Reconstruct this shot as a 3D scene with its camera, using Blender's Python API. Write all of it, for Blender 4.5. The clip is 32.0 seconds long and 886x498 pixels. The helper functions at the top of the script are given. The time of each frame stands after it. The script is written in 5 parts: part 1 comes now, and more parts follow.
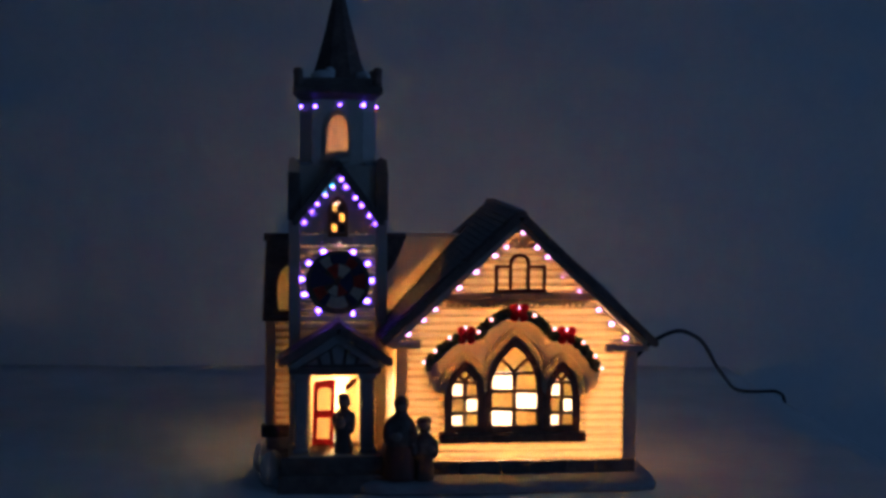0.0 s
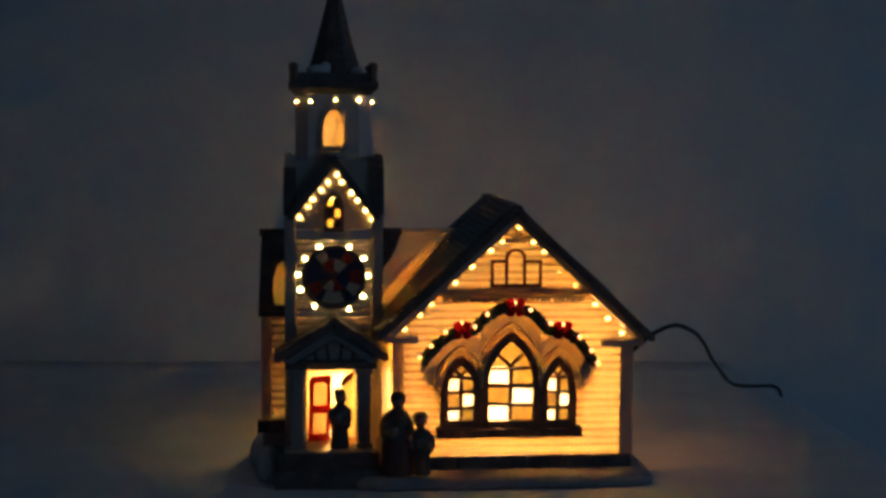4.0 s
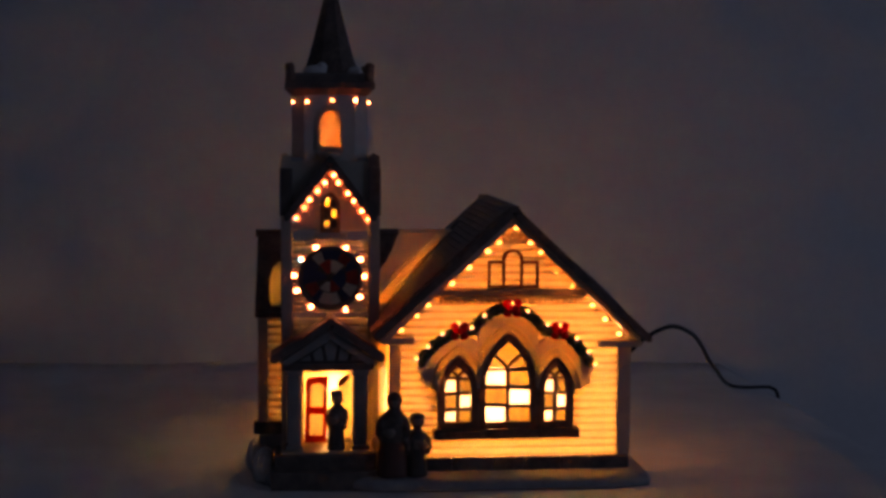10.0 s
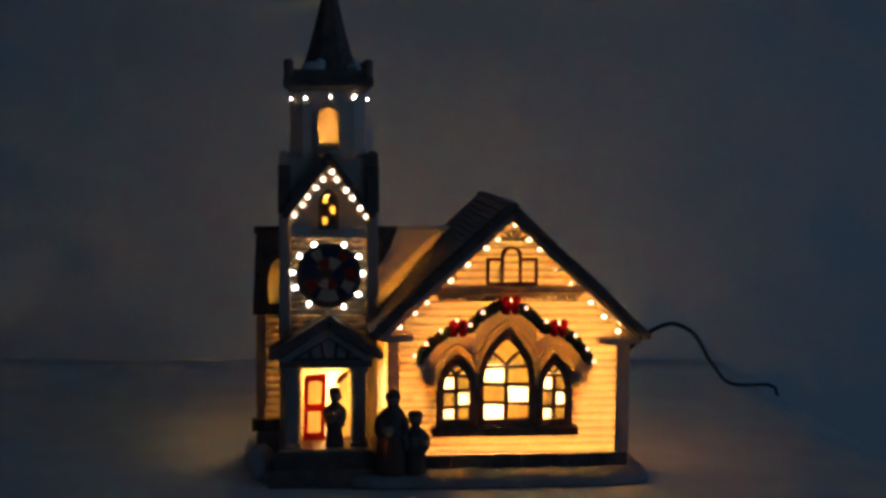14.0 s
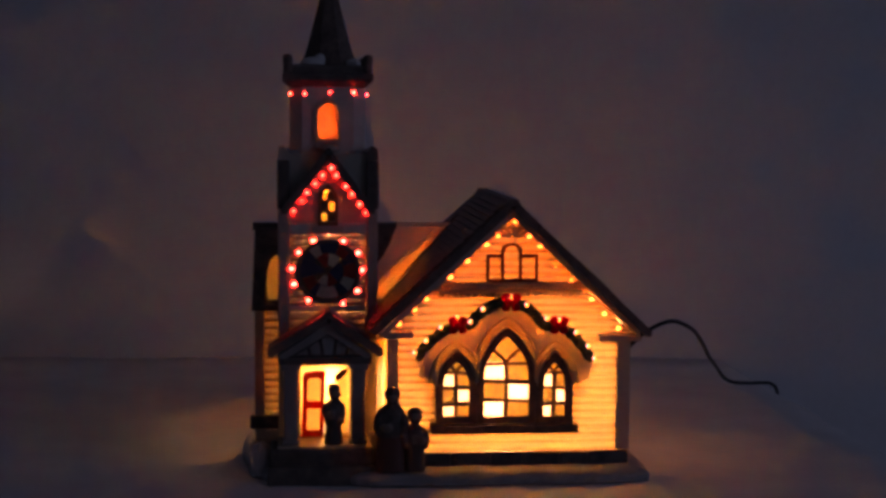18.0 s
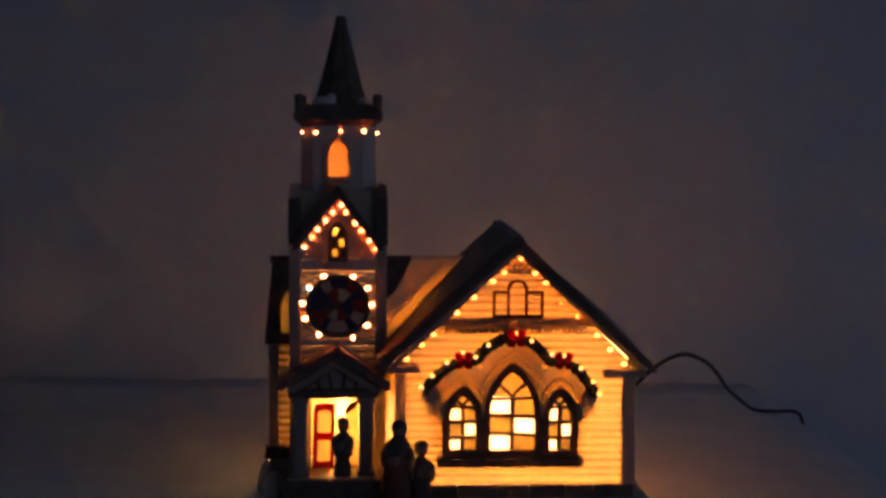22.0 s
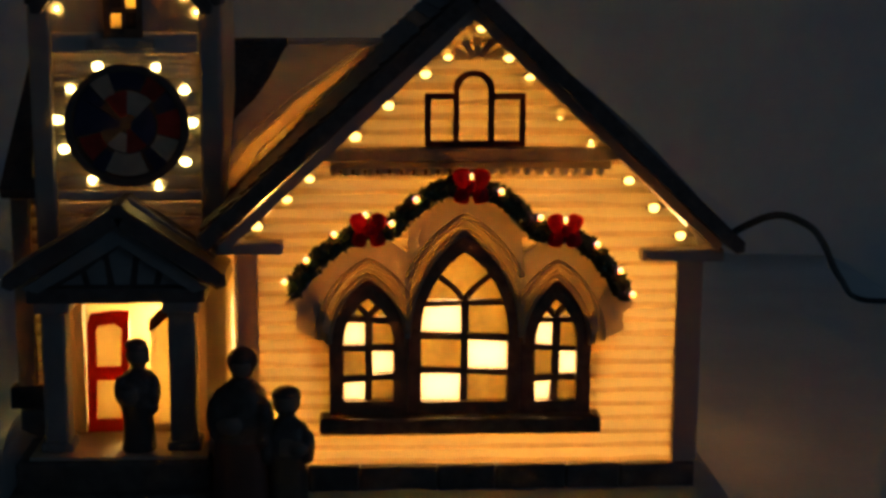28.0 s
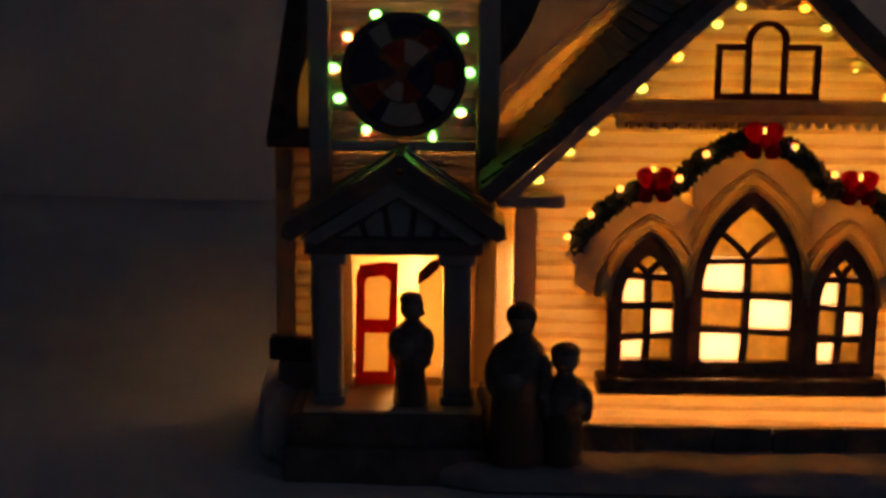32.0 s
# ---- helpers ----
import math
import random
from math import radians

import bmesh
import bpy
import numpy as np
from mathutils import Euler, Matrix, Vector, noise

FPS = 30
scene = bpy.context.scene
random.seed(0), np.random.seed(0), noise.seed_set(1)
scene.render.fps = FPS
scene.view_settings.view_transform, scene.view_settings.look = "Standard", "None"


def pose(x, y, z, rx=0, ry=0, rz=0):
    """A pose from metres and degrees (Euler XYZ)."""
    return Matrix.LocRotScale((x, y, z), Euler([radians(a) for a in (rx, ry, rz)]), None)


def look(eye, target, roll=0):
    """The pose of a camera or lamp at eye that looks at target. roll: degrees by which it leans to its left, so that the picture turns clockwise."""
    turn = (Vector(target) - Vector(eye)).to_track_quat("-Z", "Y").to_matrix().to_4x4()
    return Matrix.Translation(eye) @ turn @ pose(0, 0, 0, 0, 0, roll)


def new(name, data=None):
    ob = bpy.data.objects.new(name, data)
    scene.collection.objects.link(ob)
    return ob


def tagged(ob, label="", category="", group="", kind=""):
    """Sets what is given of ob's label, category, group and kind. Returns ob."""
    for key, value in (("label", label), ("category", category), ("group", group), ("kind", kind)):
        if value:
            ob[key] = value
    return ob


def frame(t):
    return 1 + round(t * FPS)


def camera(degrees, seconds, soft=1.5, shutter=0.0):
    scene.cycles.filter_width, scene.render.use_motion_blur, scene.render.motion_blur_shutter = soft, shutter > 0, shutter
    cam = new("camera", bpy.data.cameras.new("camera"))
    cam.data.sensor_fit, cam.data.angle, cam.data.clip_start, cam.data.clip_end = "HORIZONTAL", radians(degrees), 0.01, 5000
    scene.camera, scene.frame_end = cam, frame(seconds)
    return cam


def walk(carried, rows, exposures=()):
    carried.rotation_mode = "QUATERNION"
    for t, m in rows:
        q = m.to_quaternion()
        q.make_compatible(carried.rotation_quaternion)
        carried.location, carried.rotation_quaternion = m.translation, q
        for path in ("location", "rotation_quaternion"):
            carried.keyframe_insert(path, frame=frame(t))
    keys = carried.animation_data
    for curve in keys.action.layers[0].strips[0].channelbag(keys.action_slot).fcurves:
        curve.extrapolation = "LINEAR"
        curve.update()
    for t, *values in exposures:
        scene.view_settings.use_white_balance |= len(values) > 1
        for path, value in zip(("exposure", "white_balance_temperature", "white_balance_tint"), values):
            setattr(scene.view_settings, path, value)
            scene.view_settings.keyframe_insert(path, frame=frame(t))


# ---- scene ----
cam = camera(33, 32.0, soft=3.2)
PATH = [
    (0, (-0.0734, -0.8639, 0.2118), (-0.0356, 0.1317, 0.1264), 0.40),
    (0.5, (-0.0723, -0.8636, 0.2130), (-0.0348, 0.1321, 0.1279), 0.37),
    (1, (-0.0724, -0.8649, 0.2120), (-0.0340, 0.1307, 0.1263), 0.33),
    (1.5, (-0.0731, -0.8643, 0.2129), (-0.0345, 0.1310, 0.1241), 0.34),
    (2, (-0.0720, -0.8636, 0.2119), (-0.0357, 0.1318, 0.1231), 0.26),
    (2.5, (-0.0738, -0.8633, 0.2124), (-0.0355, 0.1320, 0.1235), 0.26),
    (3, (-0.0708, -0.8646, 0.2120), (-0.0332, 0.1308, 0.1236), 0.27),
    (3.5, (-0.0725, -0.8639, 0.2109), (-0.0330, 0.1315, 0.1237), 0.26),
    (5.5, (-0.0729, -0.8612, 0.2110), (-0.0330, 0.1338, 0.1194), 0.33),
    (6, (-0.0725, -0.8617, 0.2103), (-0.0312, 0.1334, 0.1199), 0.37),
    (6.5, (-0.0725, -0.8610, 0.2101), (-0.0318, 0.1341, 0.1195), 0.38),
    (7, (-0.0723, -0.8620, 0.2103), (-0.0309, 0.1331, 0.1197), 0.33),
    (7.5, (-0.0732, -0.8607, 0.2106), (-0.0317, 0.1342, 0.1185), 0.25),
    (8, (-0.0735, -0.8597, 0.2096), (-0.0316, 0.1352, 0.1176), 0.23),
    (8.5, (-0.0727, -0.8599, 0.2091), (-0.0329, 0.1354, 0.1214), 0.22),
    (9, (-0.0734, -0.8588, 0.2098), (-0.0320, 0.1365, 0.1227), 0.22),
    (9.5, (-0.0726, -0.8612, 0.2107), (-0.0314, 0.1342, 0.1239), 0.27),
    (10, (-0.0731, -0.8612, 0.2098), (-0.0307, 0.1342, 0.1235), 0.28),
    (10.5, (-0.0730, -0.8612, 0.2101), (-0.0318, 0.1343, 0.1241), 0.25),
    (11, (-0.0721, -0.8602, 0.2105), (-0.0309, 0.1350, 0.1223), 0.25),
    (11.5, (-0.0733, -0.8596, 0.2090), (-0.0310, 0.1357, 0.1215), 0.19),
    (12, (-0.0740, -0.8599, 0.2102), (-0.0307, 0.1353, 0.1216), 0.32),
    (12.5, (-0.0738, -0.8600, 0.2097), (-0.0297, 0.1352, 0.1222), 0.28),
    (13, (-0.0726, -0.8607, 0.2095), (-0.0291, 0.1346, 0.1226), 0.35),
    (13.5, (-0.0729, -0.8603, 0.2099), (-0.0297, 0.1349, 0.1230), 0.35),
    (14, (-0.0727, -0.8592, 0.2097), (-0.0297, 0.1359, 0.1214), 0.33),
    (14.5, (-0.0723, -0.8583, 0.2089), (-0.0300, 0.1368, 0.1198), 0.34),
    (16.5, (-0.0740, -0.8580, 0.2088), (-0.0276, 0.1371, 0.1215), 0.44),
    (17, (-0.0734, -0.8574, 0.2093), (-0.0280, 0.1377, 0.1213), 0.44),
    (17.5, (-0.0735, -0.8563, 0.2077), (-0.0289, 0.1388, 0.1196), 0.37),
    (18, (-0.0739, -0.8549, 0.2075), (-0.0292, 0.1402, 0.1189), 0.43),
    (18.5, (-0.0743, -0.8555, 0.2070), (-0.0289, 0.1396, 0.1188), 0.40),
    (19, (-0.0733, -0.8557, 0.2073), (-0.0285, 0.1395, 0.1201), 0.51),
    (19.5, (-0.0734, -0.8560, 0.2076), (-0.0282, 0.1392, 0.1200), 0.48),
    (20, (-0.0743, -0.8547, 0.2078), (-0.0286, 0.1403, 0.1191), 0.56),
    (20.5, (-0.0741, -0.8535, 0.2077), (-0.0297, 0.1415, 0.1183), 0.49),
    (21, (-0.0686, -0.8549, 0.2067), (-0.0303, 0.1404, 0.1176), 0.65),
    (21.5, (-0.0624, -0.8607, 0.2172), (-0.0495, 0.1354, 0.1302), 0.59),
    (22, (-0.0330, -0.8686, 0.2294), (-0.0407, 0.1275, 0.1413), 0.36),
    (22.5, (-0.0370, -0.8447, 0.2205), (-0.0625, 0.1501, 0.1225), 1.17),
    (23, (-0.0368, -0.8404, 0.2189), (-0.0588, 0.1542, 0.1175), 1.02),
    (23.5, (-0.0312, -0.8373, 0.2181), (-0.0670, 0.1563, 0.1114), 0.84),
    (24, (-0.0214, -0.8200, 0.2154), (-0.0588, 0.1718, 0.0940), 0.54),
    (24.5, (-0.0198, -0.6935, 0.2052), (-0.0580, 0.2950, 0.0588), 0.29),
    (25, (-0.0200, -0.6192, 0.1991), (-0.0564, 0.3666, 0.0351), 0.36),
    (25.5, (-0.0152, -0.5951, 0.1989), (-0.0548, 0.3899, 0.0308), 0.32),
    (26, (0.0040, -0.5450, 0.1960), (-0.0690, 1.4160, -0.1860), 0.30),
    (26.5, (0.0130, -0.5410, 0.1960), (-0.0390, 1.4200, -0.1940), 0.10),
    (28.5, (-0.0098, -0.4297, 0.1600), (-0.0108, 0.5531, -0.0246), 0.38),
    (29, (-0.0126, -0.4310, 0.1648), (-0.0315, 0.5485, -0.0357), 0.28),
    (29.5, (-0.0162, -0.4317, 0.1591), (-0.0402, 0.5478, -0.0413), 0.37),
    (30, (-0.0263, -0.4316, 0.1595), (-0.0552, 0.5467, -0.0455), 0.59),
    (30.5, (-0.0350, -0.4298, 0.1574), (-0.0789, 0.5461, -0.0564), 0.59),
    (31, (-0.0442, -0.4314, 0.1572), (-0.0942, 0.5431, -0.0615), 0.76),
    (31.5, (-0.0509, -0.4334, 0.1598), (-0.1172, 0.5411, -0.0544), 0.24),
    (32, (-0.0562, -0.4377, 0.1626), (-0.1287, 0.5363, -0.0523), 0.42),
]
walk(cam, [(t, look(eye, target, roll)) for t, eye, target, roll in PATH],
     # the camera's white balance follows the colour of the lights, cycle by cycle
     [(min(32.0, max(0.0, t + 12.0 * n)), float(np.interp(t + 12.0 * n, (24.0, 25.2, 26.2, 28.5, 32.0), (0.0, -0.3, -0.6, -0.82, -0.92))), k + (350 if n == 2 and 1 < t < 5.5 else -150 if n == 2 and t > 3 else -700 if n == 0 and t == 0 else 0), tint - (5 if n == 2 and 1 < t < 5.5 else 11 if n == 2 and t > 3 else 0)) for n in (0, 1, 2) for t, k, tint in ((0.0, 5750, 17), (1.6, 6150, 10), (4.0, 6450, 8), (5.1, 6800, 14), (5.9, 8000, 55), (7.1, 8300, 52), (8.1, 7500, 31), (9.7, 8200, 48), (10.9, 6600, 20)) if t + 12.0 * n <= 32.0])

# ---- light: dusk through one window, the lamp inside the model, three added lamps ----
world = bpy.data.worlds.new("dusk")
scene.world = world
world.use_nodes = True
wn = world.node_tree.nodes
wn["Background"].inputs[0].default_value = (0.16, 0.25, 0.42, 1)
wn["Background"].inputs[1].default_value = 0.03


def lamp(name, kind, m, energy, color, size=0.0, size_y=0.0):
    d = bpy.data.lights.new(name, kind)
    d.energy, d.color = energy, color
    if kind == "AREA":
        d.shape, d.size, d.size_y = "RECTANGLE", size, size_y
    else:
        d.shadow_soft_size = size
    ob = new(name, d)
    ob.matrix_world = m
    return ob


DUSK = lamp("window_daylight", "AREA", look((1.9, -1.3, 0.75), (0.0, 0.3, 0.1)), 2.7, (0.28, 0.51, 0.85), 1.0, 1.1)
CX, YAW = 0.0035, 3.5
CHURCH = pose(CX, 0, 0, 0, 0, YAW)
LAMP_AT = Vector((-0.002, 0.070, 0.0560))
lamp("nave_bulb_light", "POINT", CHURCH @ Matrix.Translation(LAMP_AT), 3.2, (1.0, 0.655, 0.29), 0.004)
# unseen lamps added in tower, wing and porch to brighten those parts
TOWER_LAMP_AT = Vector((-0.104, 0.050, 0.1400))
lamp("tower_fill_light", "POINT", CHURCH @ Matrix.Translation(TOWER_LAMP_AT), 0.80, (1.0, 0.66, 0.28), 0.003)
WING_LAMP_AT = Vector((-0.0720, 0.078, 0.0880))
lamp("wing_fill_light", "POINT", CHURCH @ Matrix.Translation(WING_LAMP_AT), 2.70, (1.0, 0.66, 0.30), 0.003)
lamp("porch_fill_light", "POINT", CHURCH @ Matrix.Translation((-0.100, 0.045, 0.045)), 0.16, (1.0, 0.60, 0.19), 0.004)


# ---- materials ----
def material(name, color, rough=0.5, metal=0.0, glow=0.0, through_color=None, vary=0.12, size=0.02, bump=0.1, bump_size=0.003, coat=0.0, second=None):
    """A painted surface with two scales of variation; glow is the share of light that passes through it."""
    m = bpy.data.materials.new(name)
    m.use_nodes = True
    nt = m.node_tree
    n, l = nt.nodes, nt.links
    b = n["Principled BSDF"]
    tc = n.new("ShaderNodeTexCoord")
    big = n.new("ShaderNodeTexNoise")
    big.inputs["Scale"].default_value, big.inputs["Detail"].default_value = 1 / size, 5
    fine = n.new("ShaderNodeTexNoise")
    fine.inputs["Scale"].default_value, fine.inputs["Detail"].default_value = 1 / bump_size, 4
    l.new(tc.outputs["Object"], big.inputs["Vector"])
    l.new(tc.outputs["Object"], fine.inputs["Vector"])
    ramp = n.new("ShaderNodeValToRGB")
    lo = [max(0.0, c * (1 - vary * 1.6)) for c in (second or color)]
    hi = [min(1.0, c * (1 + vary)) for c in color]
    ramp.color_ramp.elements[0].position, ramp.color_ramp.elements[1].position = 0.3, 0.68
    ramp.color_ramp.elements[0].color, ramp.color_ramp.elements[1].color = (*lo, 1), (*hi, 1)
    add = n.new("ShaderNodeMath")
    add.operation, add.inputs[1].default_value = "MULTIPLY_ADD", 0.3
    l.new(fine.outputs["Fac"], add.inputs[0])
    sc = n.new("ShaderNodeMath")
    sc.operation, sc.inputs[1].default_value = "MULTIPLY", 0.7
    l.new(big.outputs["Fac"], sc.inputs[0])
    l.new(sc.outputs[0], add.inputs[2])
    info = n.new("ShaderNodeObjectInfo")
    each = n.new("ShaderNodeMath")
    each.operation, each.inputs[1].default_value = "MULTIPLY_ADD", 0.10
    l.new(info.outputs["Random"], each.inputs[0])
    l.new(add.outputs[0], each.inputs[2])
    l.new(each.outputs[0], ramp.inputs["Fac"])
    l.new(ramp.outputs["Color"], b.inputs["Base Color"])
    b.inputs["Roughness"].default_value, b.inputs["Metallic"].default_value = rough, metal
    b.inputs["Coat Weight"].default_value, b.inputs["Coat Roughness"].default_value = coat, 0.15
    bp = n.new("ShaderNodeBump")
    bp.inputs["Strength"].default_value, bp.inputs["Distance"].default_value = bump, 0.0006
    l.new(fine.outputs["Fac"], bp.inputs["Height"])
    l.new(bp.outputs["Normal"], b.inputs["Normal"])
    if glow > 0:
        tr = n.new("ShaderNodeBsdfTranslucent")
        mul = n.new("ShaderNodeMix")
        mul.data_type, mul.blend_type = "RGBA", "MULTIPLY"
        mul.inputs["Factor"].default_value = 1
        l.new(ramp.outputs["Color"], mul.inputs[6])
        mul.inputs[7].default_value = (*(through_color or (1, 1, 1)), 1)
        l.new(mul.outputs[2], tr.inputs["Color"])
        mix = n.new("ShaderNodeMixShader")
        mix.inputs[0].default_value = glow
        l.new(b.outputs[0], mix.inputs[1])
        l.new(tr.outputs[0], mix.inputs[2])
        l.new(mix.outputs[0], n["Material Output"].inputs["Surface"])
    return m


def film(name, color):
    m = bpy.data.materials.new(name)
    m.use_nodes = True
    n, l = m.node_tree.nodes, m.node_tree.links
    n.remove(n["Principled BSDF"])
    t = n.new("ShaderNodeBsdfTransparent")
    t.inputs["Color"].default_value = (*color, 1)
    l.new(t.outputs[0], n["Material Output"].inputs["Surface"])
    return m


PORCELAIN = material("white_bisque_porcelain", (0.86, 0.82, 0.74), 0.55, glow=0.31, through_color=(1.0, 0.82, 0.44), vary=0.05, bump=0.15)
PORCELAIN_BACK = material("porcelain_inner_face", (0.90, 0.88, 0.82), 0.6, glow=0.75, through_color=(1.0, 0.88, 0.62), vary=0.03)
THIN = material("thin_porcelain", (0.92, 0.90, 0.84), 0.6, glow=0.34, vary=0.03)
# white porcelain with the dimness of the less lit parts put into its colour
THICK = material("dimmed_thick_porcelain", (0.56, 0.50, 0.43), 0.5, glow=0.22, through_color=(1.0, 0.74, 0.40), vary=0.08, bump=0.2)
TRIM = material("cream_trim", (0.74, 0.66, 0.53), 0.5, glow=0.42, through_color=(1.0, 0.84, 0.42), vary=0.10)
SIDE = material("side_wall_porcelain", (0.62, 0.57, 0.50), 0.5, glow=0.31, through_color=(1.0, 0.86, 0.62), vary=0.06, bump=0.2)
HOOD = material("cream_hood_mould", (0.86, 0.80, 0.70), 0.5, glow=0.88, through_color=(1.0, 0.96, 0.82), vary=0.06)
HOOD_BODY = material("thick_hood_porcelain", (0.82, 0.77, 0.68), 0.5, glow=0.58, through_color=(1.0, 0.95, 0.84), vary=0.10, bump=0.2)
# the shade on the belt board is put into this brown
BELT = material("shaded_brown_belt", (0.60, 0.50, 0.38), 0.55, glow=0.55, through_color=(1.0, 0.95, 0.8), vary=0.22, size=0.008, bump=0.3)
GROOVE = material("brown_wash_in_the_joints", (0.72, 0.61, 0.46), 0.6, glow=0.30, through_color=(1.0, 0.80, 0.5), vary=0.15)
PANE_BRIGHT = material("frosted_clear_pane", (0.98, 0.98, 0.96), 0.3, glow=0.96, through_color=(1.0, 1.0, 1.0), vary=0.02)
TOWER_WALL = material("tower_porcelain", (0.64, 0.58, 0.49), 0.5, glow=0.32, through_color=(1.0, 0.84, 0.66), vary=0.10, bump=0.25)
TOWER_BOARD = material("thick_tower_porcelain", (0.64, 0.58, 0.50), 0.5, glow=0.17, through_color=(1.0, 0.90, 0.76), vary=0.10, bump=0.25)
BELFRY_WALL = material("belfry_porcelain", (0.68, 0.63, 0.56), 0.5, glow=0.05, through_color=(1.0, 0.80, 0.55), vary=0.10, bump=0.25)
SNOW = material("porcelain_snow", (0.84, 0.84, 0.84), 0.45, glow=0.25, through_color=(1.0, 0.74, 0.34), vary=0.05, bump=0.3, bump_size=0.004)
SNOW_ROOF = material("roof_snow_porcelain", (0.82, 0.81, 0.79), 0.45, glow=0.12, through_color=(1.0, 0.74, 0.34), vary=0.06, bump=0.3, bump_size=0.004)
# translucency raised in two steps so that lit snow renders brighter
SNOW_MID = material("middle_glow_snow", (0.84, 0.84, 0.84), 0.45, glow=0.56, through_color=(1.0, 0.78, 0.38), vary=0.05, bump=0.3, bump_size=0.004)
SNOW_GLOW = material("bright_glow_snow", (0.88, 0.88, 0.86), 0.45, glow=0.90, through_color=(1.0, 0.90, 0.58), vary=0.05, bump=0.3, bump_size=0.004)
# white snow away from the lamps, its dimness painted in as grey
SNOW_SOLID = material("dimmed_snow", (0.34, 0.33, 0.33), 0.6, vary=0.15, bump=0.5, bump_size=0.005)
ROOF = material("dark_brown_shingle", (0.145, 0.096, 0.078), 0.55, vary=0.35, size=0.008, bump=0.5, bump_size=0.002, coat=0.10)
DARK = material("black_brown_paint", (0.14, 0.104, 0.090), 0.5, vary=0.3, size=0.01, bump=0.4, coat=0.10)
# dark brown, lightened and made translucent to stand in for bloom from the panes
FRAME = material("bloom_lifted_window_frame", (0.27, 0.135, 0.075), 0.32, glow=0.14, vary=0.3, size=0.006, bump=0.4, coat=0.3)
BROWN = material("red_brown_frame", (0.20, 0.050, 0.022), 0.4, glow=0.20, vary=0.3, size=0.006, bump=0.3)
STONE = material("dark_stone_foundation", (0.14, 0.105, 0.088), 0.6, vary=0.4, size=0.01, bump=0.9, bump_size=0.004)
GREY = material("grey_white_column", (0.30, 0.28, 0.265), 0.5, vary=0.15, bump=0.2)
RED_DOOR = material("red_door_paint", (0.55, 0.035, 0.012), 0.4, glow=0.35, vary=0.2, size=0.006, bump=0.3)
DOOR_PANEL = material("cream_door_panel", (0.85, 0.72, 0.45), 0.5, glow=0.5, vary=0.06)
PANE_TOWER = material("cream_gable_pane", (0.92, 0.84, 0.64), 0.3, glow=0.80, through_color=(1.0, 0.92, 0.62), vary=0.06, size=0.004)
PANE_DIM = material("amber_glazed_pane", (0.84, 0.74, 0.54), 0.25, glow=0.24, through_color=(1.0, 0.89, 0.48), vary=0.14, size=0.005)
BELFRY = material("cream_belfry_pane", (0.90, 0.78, 0.58), 0.4, glow=0.50, vary=0.06, size=0.006)
GREEN = material("garland_green", (0.105, 0.115, 0.050), 0.5, glow=0.20, vary=0.45, size=0.003, bump=0.2)
RED = material("red_ribbon", (0.80, 0.022, 0.034), 0.35, glow=0.60, vary=0.2, size=0.004, bump=0.2, coat=0.2)
BLUE_GLASS = material("dark_blue_glass", (0.058, 0.050, 0.10), 0.35, glow=0.15, vary=0.25, size=0.005, coat=0.2)
RED_GLASS = material("dark_red_glass", (0.55, 0.060, 0.040), 0.35, glow=0.32, vary=0.25, size=0.005, coat=0.2)
ROSE_BACK = material("smoked_glass", (0.10, 0.075, 0.065), 0.5, glow=0.22, vary=0.2)
WHITE_GLASS = material("pale_glass", (0.82, 0.71, 0.55), 0.4, glow=0.42, vary=0.12, size=0.005)
CLOTH = material("white_cotton_cloth", (0.80, 0.79, 0.78), 0.9, vary=0.07, size=0.05, bump=0.5, bump_size=0.0025)
WALLPAINT = material("white_wall_paint", (0.80, 0.80, 0.80), 0.85, vary=0.05, size=0.25, bump=0.25, bump_size=0.006)
CEIL = material("ceiling_paint", (0.70, 0.70, 0.70), 0.9, vary=0.03, size=0.3)
FLOOR = material("floor_laminate", (0.16, 0.14, 0.13), 0.5, vary=0.2, size=0.1)
RUBBER = material("black_cable_rubber", (0.022, 0.022, 0.022), 0.45, vary=0.2, size=0.01, bump=0.1)


# the eight faces of a bead, one for each octant, so that each next one lies beside the last
OCTANTS = [(0, 0, 0), (1, 0, 0), (1, 1, 0), (0, 1, 0), (0, 1, 1), (1, 1, 1), (1, 0, 1), (0, 0, 1)]


